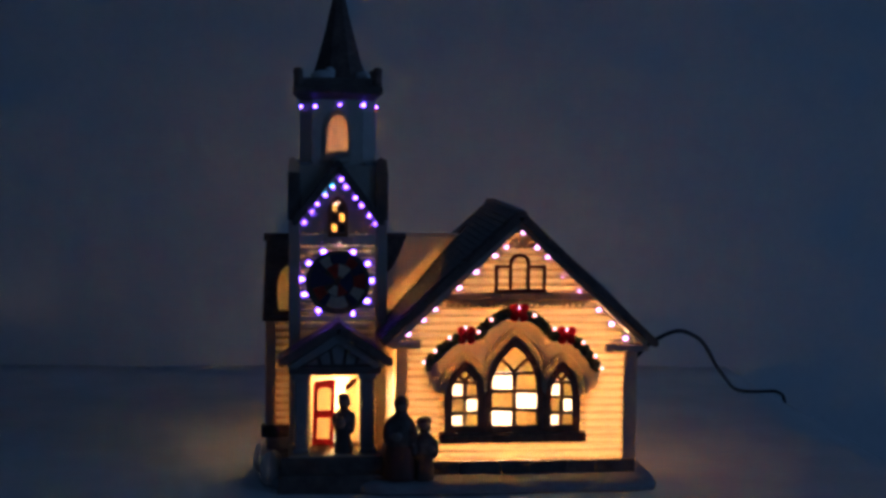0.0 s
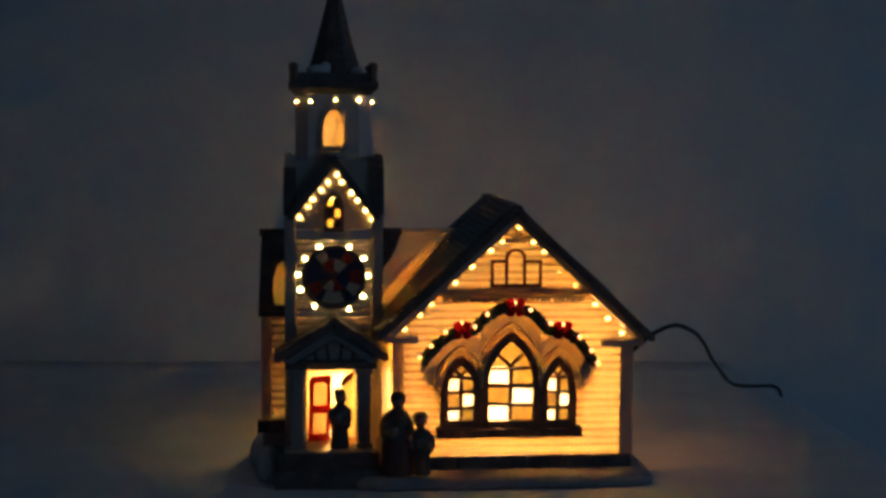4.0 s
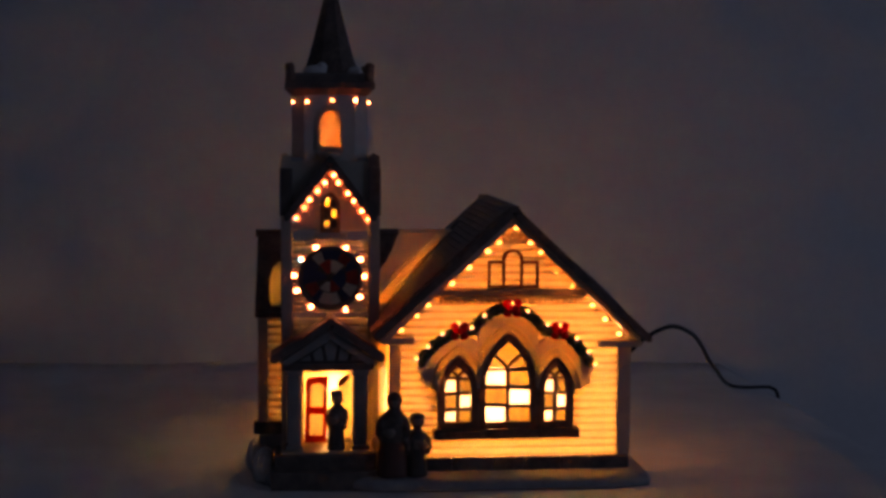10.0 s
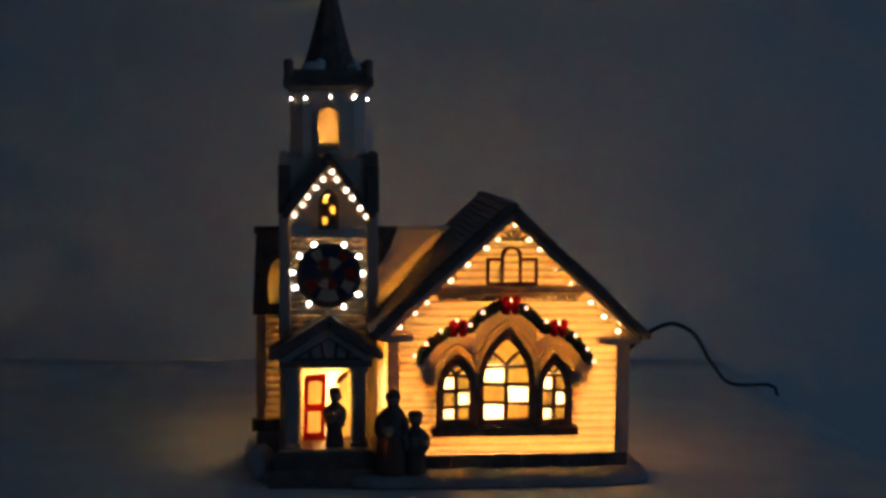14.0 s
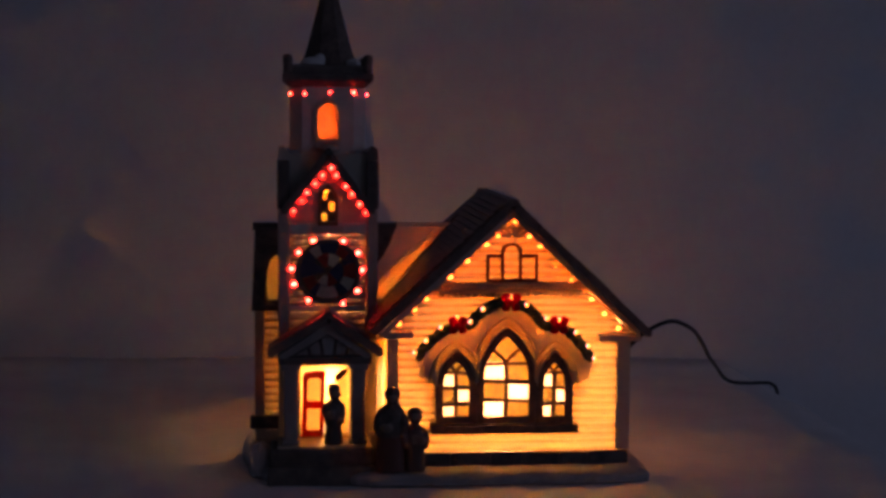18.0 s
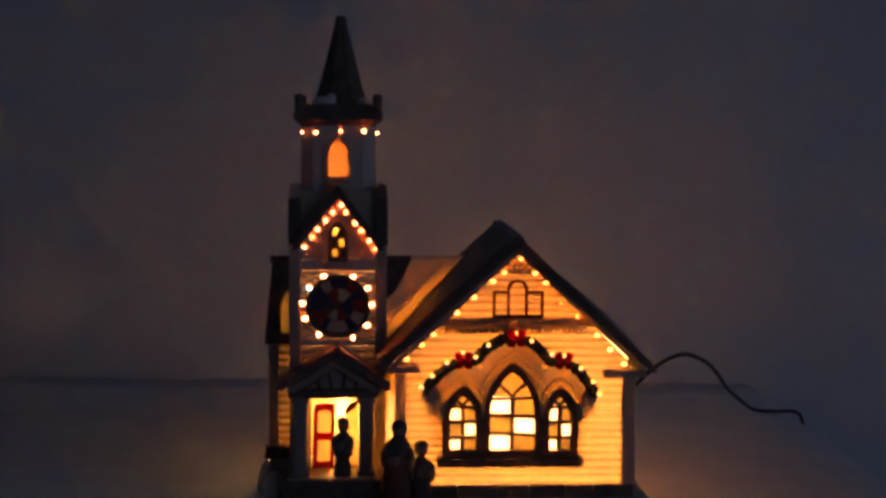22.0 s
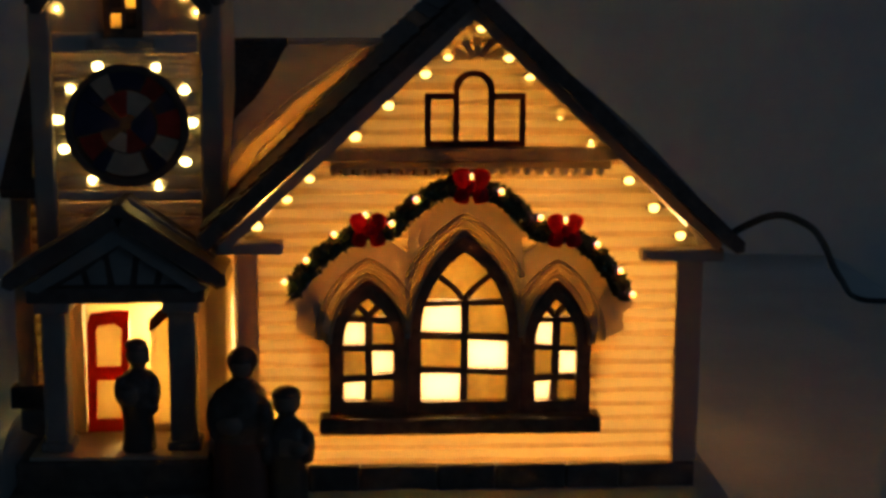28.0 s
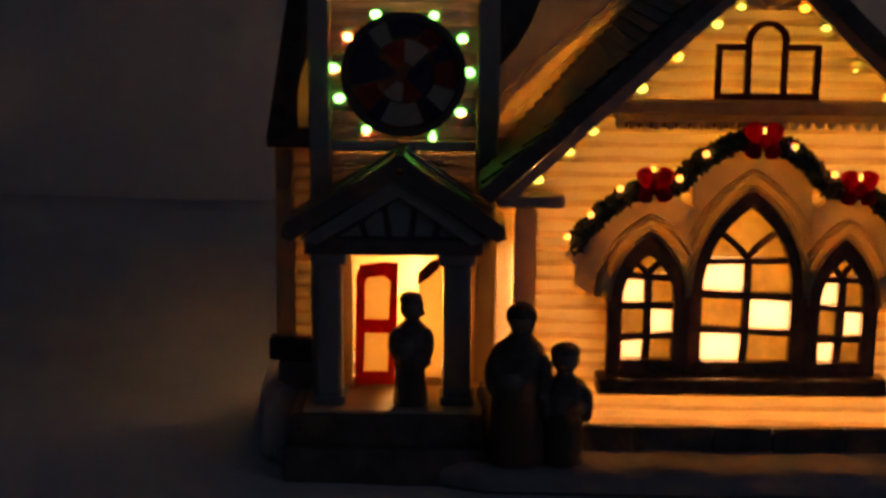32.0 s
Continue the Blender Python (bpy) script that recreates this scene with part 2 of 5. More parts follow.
def bead_material(name, colours, strength):
    """Glowing colours in the eight octants of the bead."""
    m = bpy.data.materials.new(name)
    m.use_nodes = True
    n, l = m.node_tree.nodes, m.node_tree.links
    n.remove(n["Principled BSDF"])
    tc, sep = n.new("ShaderNodeTexCoord"), n.new("ShaderNodeSeparateXYZ")
    l.new(tc.outputs["Object"], sep.inputs[0])
    total = None
    for axis, weight in zip("XYZ", (1, 2, 4)):
        gt, mul = n.new("ShaderNodeMath"), n.new("ShaderNodeMath")
        gt.operation, mul.operation = "GREATER_THAN", "MULTIPLY_ADD"
        gt.inputs[1].default_value, mul.inputs[1].default_value, mul.inputs[2].default_value = 0, weight / 8, 1 / 16
        l.new(sep.outputs[axis], gt.inputs[0])
        l.new(gt.outputs[0], mul.inputs[0])
        if total:
            l.new(total, mul.inputs[2])
        total = mul.outputs[0]
    ramp = n.new("ShaderNodeValToRGB")
    ramp.color_ramp.interpolation = "CONSTANT"
    els = ramp.color_ramp.elements
    by_octant = {x + 2 * y + 4 * z: c for (x, y, z), c in zip(OCTANTS, colours)}
    for k in range(8):
        e = els[0] if k == 0 else els[1] if k == 1 else els.new(k / 8)
        e.position, e.color = k / 8, (*by_octant[k], 1)
    l.new(total, ramp.inputs["Fac"])
    em = n.new("ShaderNodeEmission")
    em.inputs["Strength"].default_value = strength
    l.new(ramp.outputs["Color"], em.inputs["Color"])
    l.new(em.outputs[0], n["Material Output"].inputs["Surface"])
    return m


# the colours change in a cycle of twelve seconds: from and to in seconds, colour; each has an eighth of the bead
TURN = 12.0
WHEEL = [(-0.45, 0.85, (0.070, 0.026, 0.46)), (1.3, 2.9, (0.30, 0.25, 0.215)), (3.3, 5.14, (0.48, 0.35, 0.12)), (5.50, 6.68, (0.95, 0.026, 0.012)),
         (6.92, 7.62, (0.90, 0.30, 0.014)), (7.86, 8.34, (0.012, 0.30, 0.045)), (8.6, 10.4, (0.80, 0.17, 0.055)), (10.72, 11.3, (0.022, 0.22, 0.28))]


def blend(c, d, k):
    return tuple(a * (1 - k) + b * k for a, b in zip(c, d))


def washed(c, k):
    return tuple(a * (1 - k) + w * k for a, w in zip(c, (0.60, 0.25, 0.03)))


def bead_rows(lead):
    """Seconds and turns: the bead rests with a colour to the front and steps to the next."""
    front, turn, rows = Vector((0, -1, 0)), Matrix.Identity(3), []
    for cycle in range(-1, 4):
        for octant, (a, b, c) in zip(OCTANTS, WHEEL):
            face = Vector([v - 0.5 for v in octant]).normalized()
            turn = (turn @ face).rotation_difference(front).to_matrix() @ turn
            for t in (a, b):
                rows.append((t + cycle * TURN - lead, turn.to_quaternion()))

    def at(t):
        for (t0, q0), (t1, q1) in zip(rows, rows[1:]):
            if t0 <= t <= t1:
                return q0.slerp(q1, (t - t0) / (t1 - t0))
    return [(0.0, at(0.0))] + [r for r in rows if 0.05 < r[0] < 31.95] + [(32.0, at(32.0))]


COLOURS = [c for a, b, c in WHEEL]
BEAD = bead_material("colour_changing_bead", [blend(c, (0.5, 0.45, 0.40), 0.02) for c in COLOURS], 56.0)
BEAD_PALE = bead_material("pale_colour_changing_bead", [washed(c, 0.48) for c in COLOURS], 15.0)
BEAD_SWAG = bead_material("warm_colour_changing_bead", [washed(c, 0.45) for c in COLOURS], 11.0)


# ---- mesh helpers ----
def part(name, bm, mats, parent=None, label="", m=None):
    bmesh.ops.recalc_face_normals(bm, faces=bm.faces)
    me = bpy.data.meshes.new(name)
    bm.to_mesh(me)
    bm.free()
    for x in mats if isinstance(mats, (list, tuple)) else (mats,):
        me.materials.append(x)
    return place(name, me, parent, label, m)


def place(name, me, parent=None, label="", m=None):
    ob = new(name, me)
    ob.parent = parent
    if m is not None:
        ob.matrix_basis = m
    if label:
        ob["label"] = label
    return ob


def empty(name, m):
    ob = new(name)
    ob.empty_display_size = 0.01
    ob.matrix_basis = m
    return ob


def smooth(ob):
    for p in ob.data.polygons:
        p.use_smooth = True
    return ob


def box(bm, x0, x1, y0, y1, z0, z1, bev=0.0):
    r = bmesh.ops.create_cube(bm, size=1, matrix=Matrix.Translation(((x0 + x1) / 2, (y0 + y1) / 2, (z0 + z1) / 2)) @ Matrix.Diagonal((abs(x1 - x0), abs(y1 - y0), abs(z1 - z0), 1)))
    if bev:
        es = list({e for v in r["verts"] for e in v.link_edges})
        bmesh.ops.bevel(bm, geom=es, offset=bev, segments=2, affect="EDGES", profile=0.6)
    return bm


def box_part(name, b, mat, parent, label="", bev=0.0006):
    return part(name, box(bmesh.new(), *b, bev=bev), mat, parent, label)


def plate(bm, outer, holes, y0, y1):
    """A slab between y0 and y1 with the outline and openings given in x, z."""
    start = set(bm.faces)
    edges = []
    for loop in (outer, *holes):
        vs = [bm.verts.new((x, y0, z)) for x, z in loop]
        edges += [bm.edges.new((vs[i], vs[(i + 1) % len(vs)])) for i in range(len(vs))]
    bmesh.ops.triangle_fill(bm, edges=edges, use_beauty=True, use_dissolve=False)
    faces = [f for f in bm.faces if f not in start]
    r = bmesh.ops.extrude_face_region(bm, geom=faces)
    bmesh.ops.translate(bm, vec=(0, y1 - y0, 0), verts=[g for g in r["geom"] if isinstance(g, bmesh.types.BMVert)])
    return bm


def prism(bm, outline, y0, y1):
    a = [bm.verts.new((x, y0, z)) for x, z in outline]
    b = [bm.verts.new((x, y1, z)) for x, z in outline]
    n = len(a)
    bm.faces.new(a)
    bm.faces.new(b[::-1])
    for i in range(n):
        bm.faces.new((a[i], b[i], b[(i + 1) % n], a[(i + 1) % n]))
    return bm


def lancet(x0, x1, z0, zs, z1, n=8, off=0.0):
    """A pointed arch: sill z0, spring zs, point z1, anticlockwise from the lower left."""
    x0, x1, z1 = x0 - off, x1 + off, z1 + off * 1.35
    c = (x0 + x1) / 2
    h, w = z1 - zs, c - x0
    r = (h * h + w * w) / (2 * w)
    end = math.asin(min(1.0, h / r))
    right = [(x1 - r + r * math.cos(end * k / n), zs + r * math.sin(end * k / n)) for k in range(n + 1)]
    left = [(2 * c - x, z) for x, z in right[:-1]][::-1]
    return [(x0, z0), (x1, z0)] + right + left


def band(bm, inner, outer, y0, y1):
    """A strip between two open lines of equal length."""
    n = len(inner)
    rows = [[bm.verts.new((x, y, z)) for x, z in line] for line, y in ((inner, y0), (outer, y0), (outer, y1), (inner, y1))]
    for a, b in ((0, 1), (1, 2), (2, 3), (3, 0)):
        for i in range(n - 1):
            bm.faces.new((rows[a][i], rows[a][i + 1], rows[b][i + 1], rows[b][i]))
    for i in (0, n - 1):
        bm.faces.new([r[i] for r in rows])
    return bm


def tube(bm, pts, radius, sides=8):
    rings = []
    pts = [Vector(p) for p in pts]
    for i, p in enumerate(pts):
        d = (pts[min(i + 1, len(pts) - 1)] - pts[max(i - 1, 0)]).normalized()
        u = d.cross(Vector((0.3, 0.9, 0.2))).normalized()
        v = d.cross(u)
        r = radius(i) if callable(radius) else radius
        rings.append([bm.verts.new(p + r * (math.cos(math.tau * k / sides) * u + math.sin(math.tau * k / sides) * v)) for k in range(sides)])
    for a, b in zip(rings, rings[1:]):
        for k in range(sides):
            bm.faces.new((a[k], a[(k + 1) % sides], b[(k + 1) % sides], b[k]))
    bm.faces.new(rings[0][::-1])
    bm.faces.new(rings[-1])
    return bm


def curve_through(pts, n=10):
    """Catmull-Rom points."""
    out = []
    p = [Vector(q) for q in (pts[0], *pts, pts[-1])]
    for i in range(1, len(p) - 2):
        for k in range(n):
            t = k / n
            out.append(0.5 * (2 * p[i] + (p[i + 1] - p[i - 1]) * t + (2 * p[i - 1] - 5 * p[i] + 4 * p[i + 1] - p[i + 2]) * t * t + (3 * p[i] - p[i - 1] - 3 * p[i + 1] + p[i + 2]) * t ** 3))
    out.append(p[-2])
    return out


def loft(bm, rings, sides=16, wobble=0.0):
    """Stacked ellipses: centre x, y, height z, half widths a, b."""
    rows = []
    for cx, cy, z, a, b in rings:
        rows.append([bm.verts.new((cx + a * math.cos(math.tau * k / sides) * (1 + wobble * math.sin(5 * math.tau * k / sides)), cy + b * math.sin(math.tau * k / sides) * (1 + wobble * math.sin(5 * math.tau * k / sides)), z)) for k in range(sides)])
    for a, b in zip(rows, rows[1:]):
        for k in range(sides):
            bm.faces.new((a[k], a[(k + 1) % sides], b[(k + 1) % sides], b[k]))
    bm.faces.new(rows[0][::-1])
    bm.faces.new(rows[-1])
    return bm


def blob(bm, c, r, seg=10):
    bmesh.ops.create_uvsphere(bm, u_segments=seg + 4, v_segments=seg, radius=1, matrix=Matrix.Translation(c) @ Matrix.Diagonal((*r, 1)))
    return bm


# ---- room: table, cloth, walls ----
TABLE_X, WALL_Y = 0.238, 0.435


def room():
    x0, x1, y0, z0, z1 = -1.9, 2.0, -2.2, -0.75, 1.65

    def wall(name, b):
        ob = box_part(name, b, WALLPAINT, None, "", 0)
        return tagged(ob, "plain white painted wall in dim dusk light", "wall", kind="structure")
    wall("wall_north", (x0, x1, WALL_Y, WALL_Y + 0.12, z0, z1))
    wall("wall_south", (x0, x1, y0 - 0.12, y0, z0, z1))
    wall("wall_west", (x0 - 0.12, x0, y0 - 0.12, WALL_Y + 0.12, z0, z1))
    bm = bmesh.new()
    plate(bm, [(y0 - 0.12, z0), (WALL_Y + 0.12, z0), (WALL_Y + 0.12, z1), (y0 - 0.12, z1)], [[(-1.85, 0.15), (-0.75, 0.15), (-0.75, 1.35), (-1.85, 1.35)]], 0, 0.12)
    ob = part("wall_east", bm, WALLPAINT, None, "", Matrix.Translation((x1 + 0.12, 0, 0)) @ pose(0, 0, 0, 0, 0, 90))
    tagged(ob, "plain white painted wall with a window opening", "wall", kind="structure")
    fl = box_part("floor", (x0, x1, y0, WALL_Y, z0 - 0.1, z0), FLOOR, None, "", 0)
    tagged(fl, "dark laminate floor below the table", "floor", kind="structure")
    ce = box_part("ceiling", (x0, x1, y0, WALL_Y, z1, z1 + 0.1), CEIL, None, "", 0)
    tagged(ce, "plain white ceiling", "ceiling", kind="structure")


def table():
    root = empty("table", pose(0, 0, 0))
    tagged(root, "table pushed against the wall under a white cloth", "table")
    box_part("tabletop", (-1.30, TABLE_X - 0.006, -0.55, WALL_Y - 0.006, -0.034, -0.009), FLOOR, root)
    for x in (-1.24, TABLE_X - 0.07):
        for y in (-0.50, WALL_Y - 0.07):
            box_part("leg", (x, x + 0.05, y, y + 0.05, -0.75, -0.034), FLOOR, root)
    # the cloth: a soft sheet with low folds that hangs over the edges
    bm = bmesh.new()
    xs = [-1.31 + i * 0.0155 for i in range(99)]
    xs += [TABLE_X + 0.012 * math.sin(a) for a in (0.2, 0.6, 1.0, 1.35)]
    xs = sorted(x for x in xs if x < TABLE_X) + [TABLE_X + d for d in (0.003, 0.006, 0.008, 0.009, 0.010)]
    drop = {0.003: -0.001, 0.006: -0.003, 0.008: -0.007, 0.009: -0.05, 0.010: -0.22}
    ys = [-0.56 + j * 0.0155 for j in range(61)]
    ys = [y for y in ys if y < WALL_Y - 0.004] + [WALL_Y - 0.002]
    grid = []
    for x in xs:
        row = []
        for y in ys:
            skew = -0.055 * (y - 0.15) if x > TABLE_X - 0.2 else 0.0
            z = 0.0016 * noise.noise((x * 9, y * 14, 0.3)) + 0.0007 * noise.noise((x * 35, y * 40, 2.0)) - 0.0022
            for d, h in drop.items():
                if abs(x - TABLE_X - d) < 1e-6:
                    z += h
            row.append(bm.verts.new((x + skew * max(0, min(1, (x - TABLE_X + 0.2) / 0.2)), y, z)))
        grid.append(row)
    for a, b in zip(grid, grid[1:]):
        for j in range(len(ys) - 1):
            bm.faces.new((a[j], b[j], b[j + 1], a[j + 1]))
    r = bmesh.ops.extrude_face_region(bm, geom=list(bm.faces))
    bmesh.ops.translate(bm, vec=(0, 0, -0.004), verts=[g for g in r["geom"] if isinstance(g, bmesh.types.BMVert)])
    ob = smooth(part("tablecloth", bm, CLOTH))
    tagged(ob, "soft white cotton cloth spread over the table like snow", "tablecloth")


room()
table()

# ---- the church ----
church = empty("church_model", CHURCH)
tagged(church, "lit white porcelain toy church with dark roofs and spire", "christmas church")

W, DEPTH = 0.0698, 0.126          # half width and depth of the nave
Z0, ZE, ZA = 0.0136, 0.0835, 0.1530   # foot, eaves and point of the gable wall
COURSE = 0.00445


def gable_x(z):
    return W if z <= ZE else max(0.0, W * (ZA - z) / (ZA - ZE))


def plank(x0a, x1a, x0b, x1b, za, zb, y, out=0.0015, thick=0.0016):
    """A hand-moulded board: the lower edge stands out and wavers, with a washed joint under it."""
    bm = bmesh.new()
    n = max(2, int(abs(x1a - x0a) / 0.006))
    cols = []
    for i in range(n + 1):
        u = i / n
        xa, xb = x0a + (x1a - x0a) * u, x0b + (x1b - x0b) * u
        f = 0.44 + 0.20 * noise.noise((xa * 70, za * 900, y * 50)) + 0.06 * noise.noise((xa * 260, za * 900, 3.0))
        o = out * (1.0 + 0.45 * noise.noise((xa * 90, za * 700, 7.0)))
        rows = [(xa, y - o * 0.30, za), (xa + (xb - xa) * f, y - o, za + (zb - za) * f), (xb, y - 0.0002, zb), (xb, y + thick, zb), (xa, y + thick, za)]
        cols.append([bm.verts.new(p) for p in rows])
    for a, b in zip(cols, cols[1:]):
        for k in range(5):
            j = (k + 1) % 5
            face = bm.faces.new((a[k], b[k], b[j], a[j]))
            face.material_index = {0: 2, 3: 1}.get(k, 0)
            face.smooth = k in (0, 1)
    for c in (cols[0], cols[-1]):
        bm.faces.new(c)
    return bm


WINDOWS = [(-0.0431, -0.0194, 0.0305, 0.0530, 0.0742, (0.0327, 0.0418, 0.0512, 0.0600)),
           (-0.0192, 0.0150, 0.0305, 0.0560, 0.0878, (0.0318, 0.0437, 0.0546, 0.0650)),
           (0.0152, 0.0366, 0.0300, 0.0520, 0.0735, (0.0324, 0.0415, 0.0508, 0.0596))]


def blocked(z):
    """The stretches of a course that the triple window and its mouldings take."""
    spans = []
    if 0.031 <= z < 0.097:
        for x0, x1, z0, zs, z1, rows in WINDOWS:
            if z < zs + 0.003:
                spans.append([x0 + 0.0012, x1 - 0.0012])
            else:
                xs = [x for x, q in lancet(x0, x1, 0, zs + 0.003, z1, 20, 0.0062)[2:23] if q >= z]
                if len(xs) > 1:
                    spans.append(sorted((x0 + x1 - xs[0], xs[0])))
    merged = []
    for p in sorted(spans):
        if merged and p[0] < merged[-1][1] + 0.0004:
            merged[-1][1] = max(merged[-1][1], p[1])
        else:
            merged.append(p)
    return merged


# unseen slits added in the back wall to throw light patches on the room wall
SLITS = [(0.0312, 0.0342, 0.0513, 0.0581), (-0.0582, -0.0534, 0.0544, 0.0605)]


def nave():
    wall = empty("front_wall", Matrix.Identity(4))
    wall.parent = church
    wall["label"] = "glowing white clapboard gable wall"
    z = Z0
    while z < ZA - 0.003:
        zt = min(z + COURSE, ZA)
        xa, xb = gable_x(z), gable_x(zt)
        cut = blocked((z + zt) / 2)
        left = [(-xa, -xb)] + [(q[1], q[1]) for q in cut]
        right = [(q[0], q[0]) for q in cut] + [(xa, xb)]
        for p, q in zip(left, right):
            part("clapboard", plank(p[0], q[0], p[1], q[1], z, zt, 0), (PORCELAIN, PORCELAIN_BACK, GROOVE), wall)
        z = zt
    # side and back walls of the nave
    for s in (-1, 1):
        bm = bmesh.new()
        holes = [] if s > 0 else [[(0.042, 0.016), (0.112, 0.016), (0.112, 0.058), (0.042, 0.058)]]
        plate(bm, [(0.002, Z0), (DEPTH, Z0), (DEPTH, ZE - 0.001), (0.002, ZE - 0.001)], holes, 0, 0.0022)
        # the right wall's darker tone and translucency shape the glow on the table
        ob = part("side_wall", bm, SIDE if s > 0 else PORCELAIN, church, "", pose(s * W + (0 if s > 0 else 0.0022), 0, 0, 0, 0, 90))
    bm = bmesh.new()
    holes = [[(x0, z0), (x1, z0), (x1, z1), (x0, z1)] for x0, x1, z0, z1 in SLITS]
    plate(bm, [(-W, Z0), (W, Z0), (W, 0.0640), (-W, 0.0640)], holes, DEPTH, DEPTH + 0.0022)
    part("back_wall", bm, THICK, church)
    # added films that only set how bright each thrown patch is
    dimmers = [film("strong_dimming_film", (0.22, 0.25, 0.30)), film("dimming_film", (0.46, 0.50, 0.58))]
    for (x0, x1, z0, z1), dimmer in zip(SLITS, dimmers):
        pane = plate(bmesh.new(), [(x0 - 0.001, z0 - 0.001), (x1 + 0.001, z0 - 0.001), (x1 + 0.001, z1 + 0.001), (x0 - 0.001, z1 + 0.001)], [], DEPTH - 0.0006, DEPTH - 0.0002)
        part("slit_dimmer", pane, dimmer, church)
    bm = plate(bmesh.new(), [(-W, 0.0641), (W, 0.0641), (W, ZE), (0, ZA - 0.002), (-W, ZE)], [], DEPTH, DEPTH + 0.0022)
    part("back_wall", bm, THIN, church, "thin back panel that lets the light through")
    for x0, z0 in ((W - 0.0030, 0.0885), (-W - 0.0042, 0.0900)):
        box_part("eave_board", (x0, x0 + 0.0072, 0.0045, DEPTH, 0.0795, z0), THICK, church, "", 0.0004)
    box_part("inner_floor", (-W + 0.002, W - 0.002, 0.003, DEPTH - 0.001, 0.009, 0.012), THICK, church)
    for b in ((W - 0.0035, W + 0.0012, 0.0065, DEPTH + 0.0010), (-W - 0.0012, -W + 0.0035, 0.0065, DEPTH + 0.0010), (-W + 0.0036, W - 0.0036, DEPTH - 0.002, DEPTH + 0.0030)):
        box_part("foundation_wall", (b[0], b[1], b[2], b[3], 0.0045, Z0 + 0.0006), STONE, church, "", 0.0005)
    # dark stone foundation in blocks
    x = -W - 0.001
    widths = [0.021, 0.016, 0.024, 0.018, 0.022, 0.017, 0.0236]
    for w in widths:
        box_part("foundation_stone", (x, min(x + w - 0.0003, W + 0.0012), -0.0022, 0.006, 0.0050, Z0 - 0.0004), STONE, church, "", 0.0007)
        x += w
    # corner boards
    # right board darker than the left: the dim and lit sides are in the materials
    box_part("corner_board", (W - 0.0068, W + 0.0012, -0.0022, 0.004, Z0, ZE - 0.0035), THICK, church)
    box_part("corner_board", (-W - 0.0012, -W + 0.0055, -0.0022, 0.004, Z0, ZE - 0.0035), TRIM, church)
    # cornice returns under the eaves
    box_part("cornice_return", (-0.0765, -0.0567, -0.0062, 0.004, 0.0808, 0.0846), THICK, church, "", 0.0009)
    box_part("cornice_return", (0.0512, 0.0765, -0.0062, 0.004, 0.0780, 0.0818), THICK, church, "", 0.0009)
    # belt course with scallops
    belt = box_part("belt_course", (-0.0425, 0.0415, -0.0048, -0.0002, 0.1062, 0.1086), HOOD, church, "pale trim band with a row of scallops", 0.0006)
    # shaded upper band, darkened by colour
    box_part("belt_board", (-0.0450, 0.0440, -0.0062, -0.0002, 0.1087, 0.1126), BELT, church, "projecting board over the scallops, its shade in the brown colour", 0.0011)
    for k in range(23):
        x = -0.0410 + k * 0.0036
        drop = 0.0024 + 0.0005 * noise.noise((k * 1.7, 0.4, 0.0))
        smooth(part("scallop", blob(bmesh.new(), (x, -0.0026, 0.1060), (0.00155, 0.0022, drop), 6), BELT if k < 13 else HOOD_BODY, belt))
        # dark drops put between the left scallops as shade in the gaps
        if k < 13:
            smooth(part("scallop_joint", blob(bmesh.new(), (x + 0.0018, -0.0022, 0.1050), (0.0006, 0.0012, 0.0010), 5), FRAME, belt))
    # bargeboards in white under the dark roof edge
    for s in (-1, 1):
        foot, top = (s * 0.0755, 0.0840), (0.0, 0.1553)
        d = Vector((top[0] - foot[0], 0, top[1] - foot[1])).normalized()
        nrm = Vector((d.z, 0, -d.x)) * (1 if s < 0 else -1)
        w = 0.0037
        quad = [foot, top, (0.0, top[1] - w / abs(nrm.z)), (foot[0] + nrm.x * w * 0.6, foot[1] + nrm.z * w)]
        part("bargeboard", prism(bmesh.new(), quad, -0.0072, -0.0012), THICK, church)
    # sunburst in the point of the gable
    for k in range(5):
        a = math.radians(30 + 30 * k)
        c, s = math.cos(a), math.sin(a)
        p0, p1, w = (0.0012 + 0.002 * c, 0.1375 + 0.002 * s), (0.0012 + 0.0085 * c, 0.1375 + 0.0075 * s), 0.0012
        q = [(p0[0] + s * w * .5, p0[1] - c * w * .5), (p1[0] + s * w, p1[1] - c * w), (p1[0] - s * w, p1[1] + c * w), (p0[0] - s * w * .5, p0[1] + c * w * .5)]
        part("sunburst_ray", prism(bmesh.new(), q, -0.0030, -0.0004), TRIM, church)
    # triple attic frame
    xs, zb, zt = (-0.0142, -0.0050, 0.0055, 0.0156), 0.1128, 0.1285
    arch = [(xs[2] + 0.0008, zt + 0.0018)] + [(0.00025 + 0.0061 * math.cos(a), zt + 0.0016 + 0.0052 * math.sin(a)) for a in [math.pi * k / 8 for k in range(1, 8)]] + [(xs[1] - 0.0008, zt + 0.0018)]
    outer = [(xs[0], zb), (xs[3], zb), (xs[3], zt), (xs[2] + 0.0008, zt)] + arch + [(xs[1] - 0.0008, zt), (xs[0], zt)]
    g = 0.0016
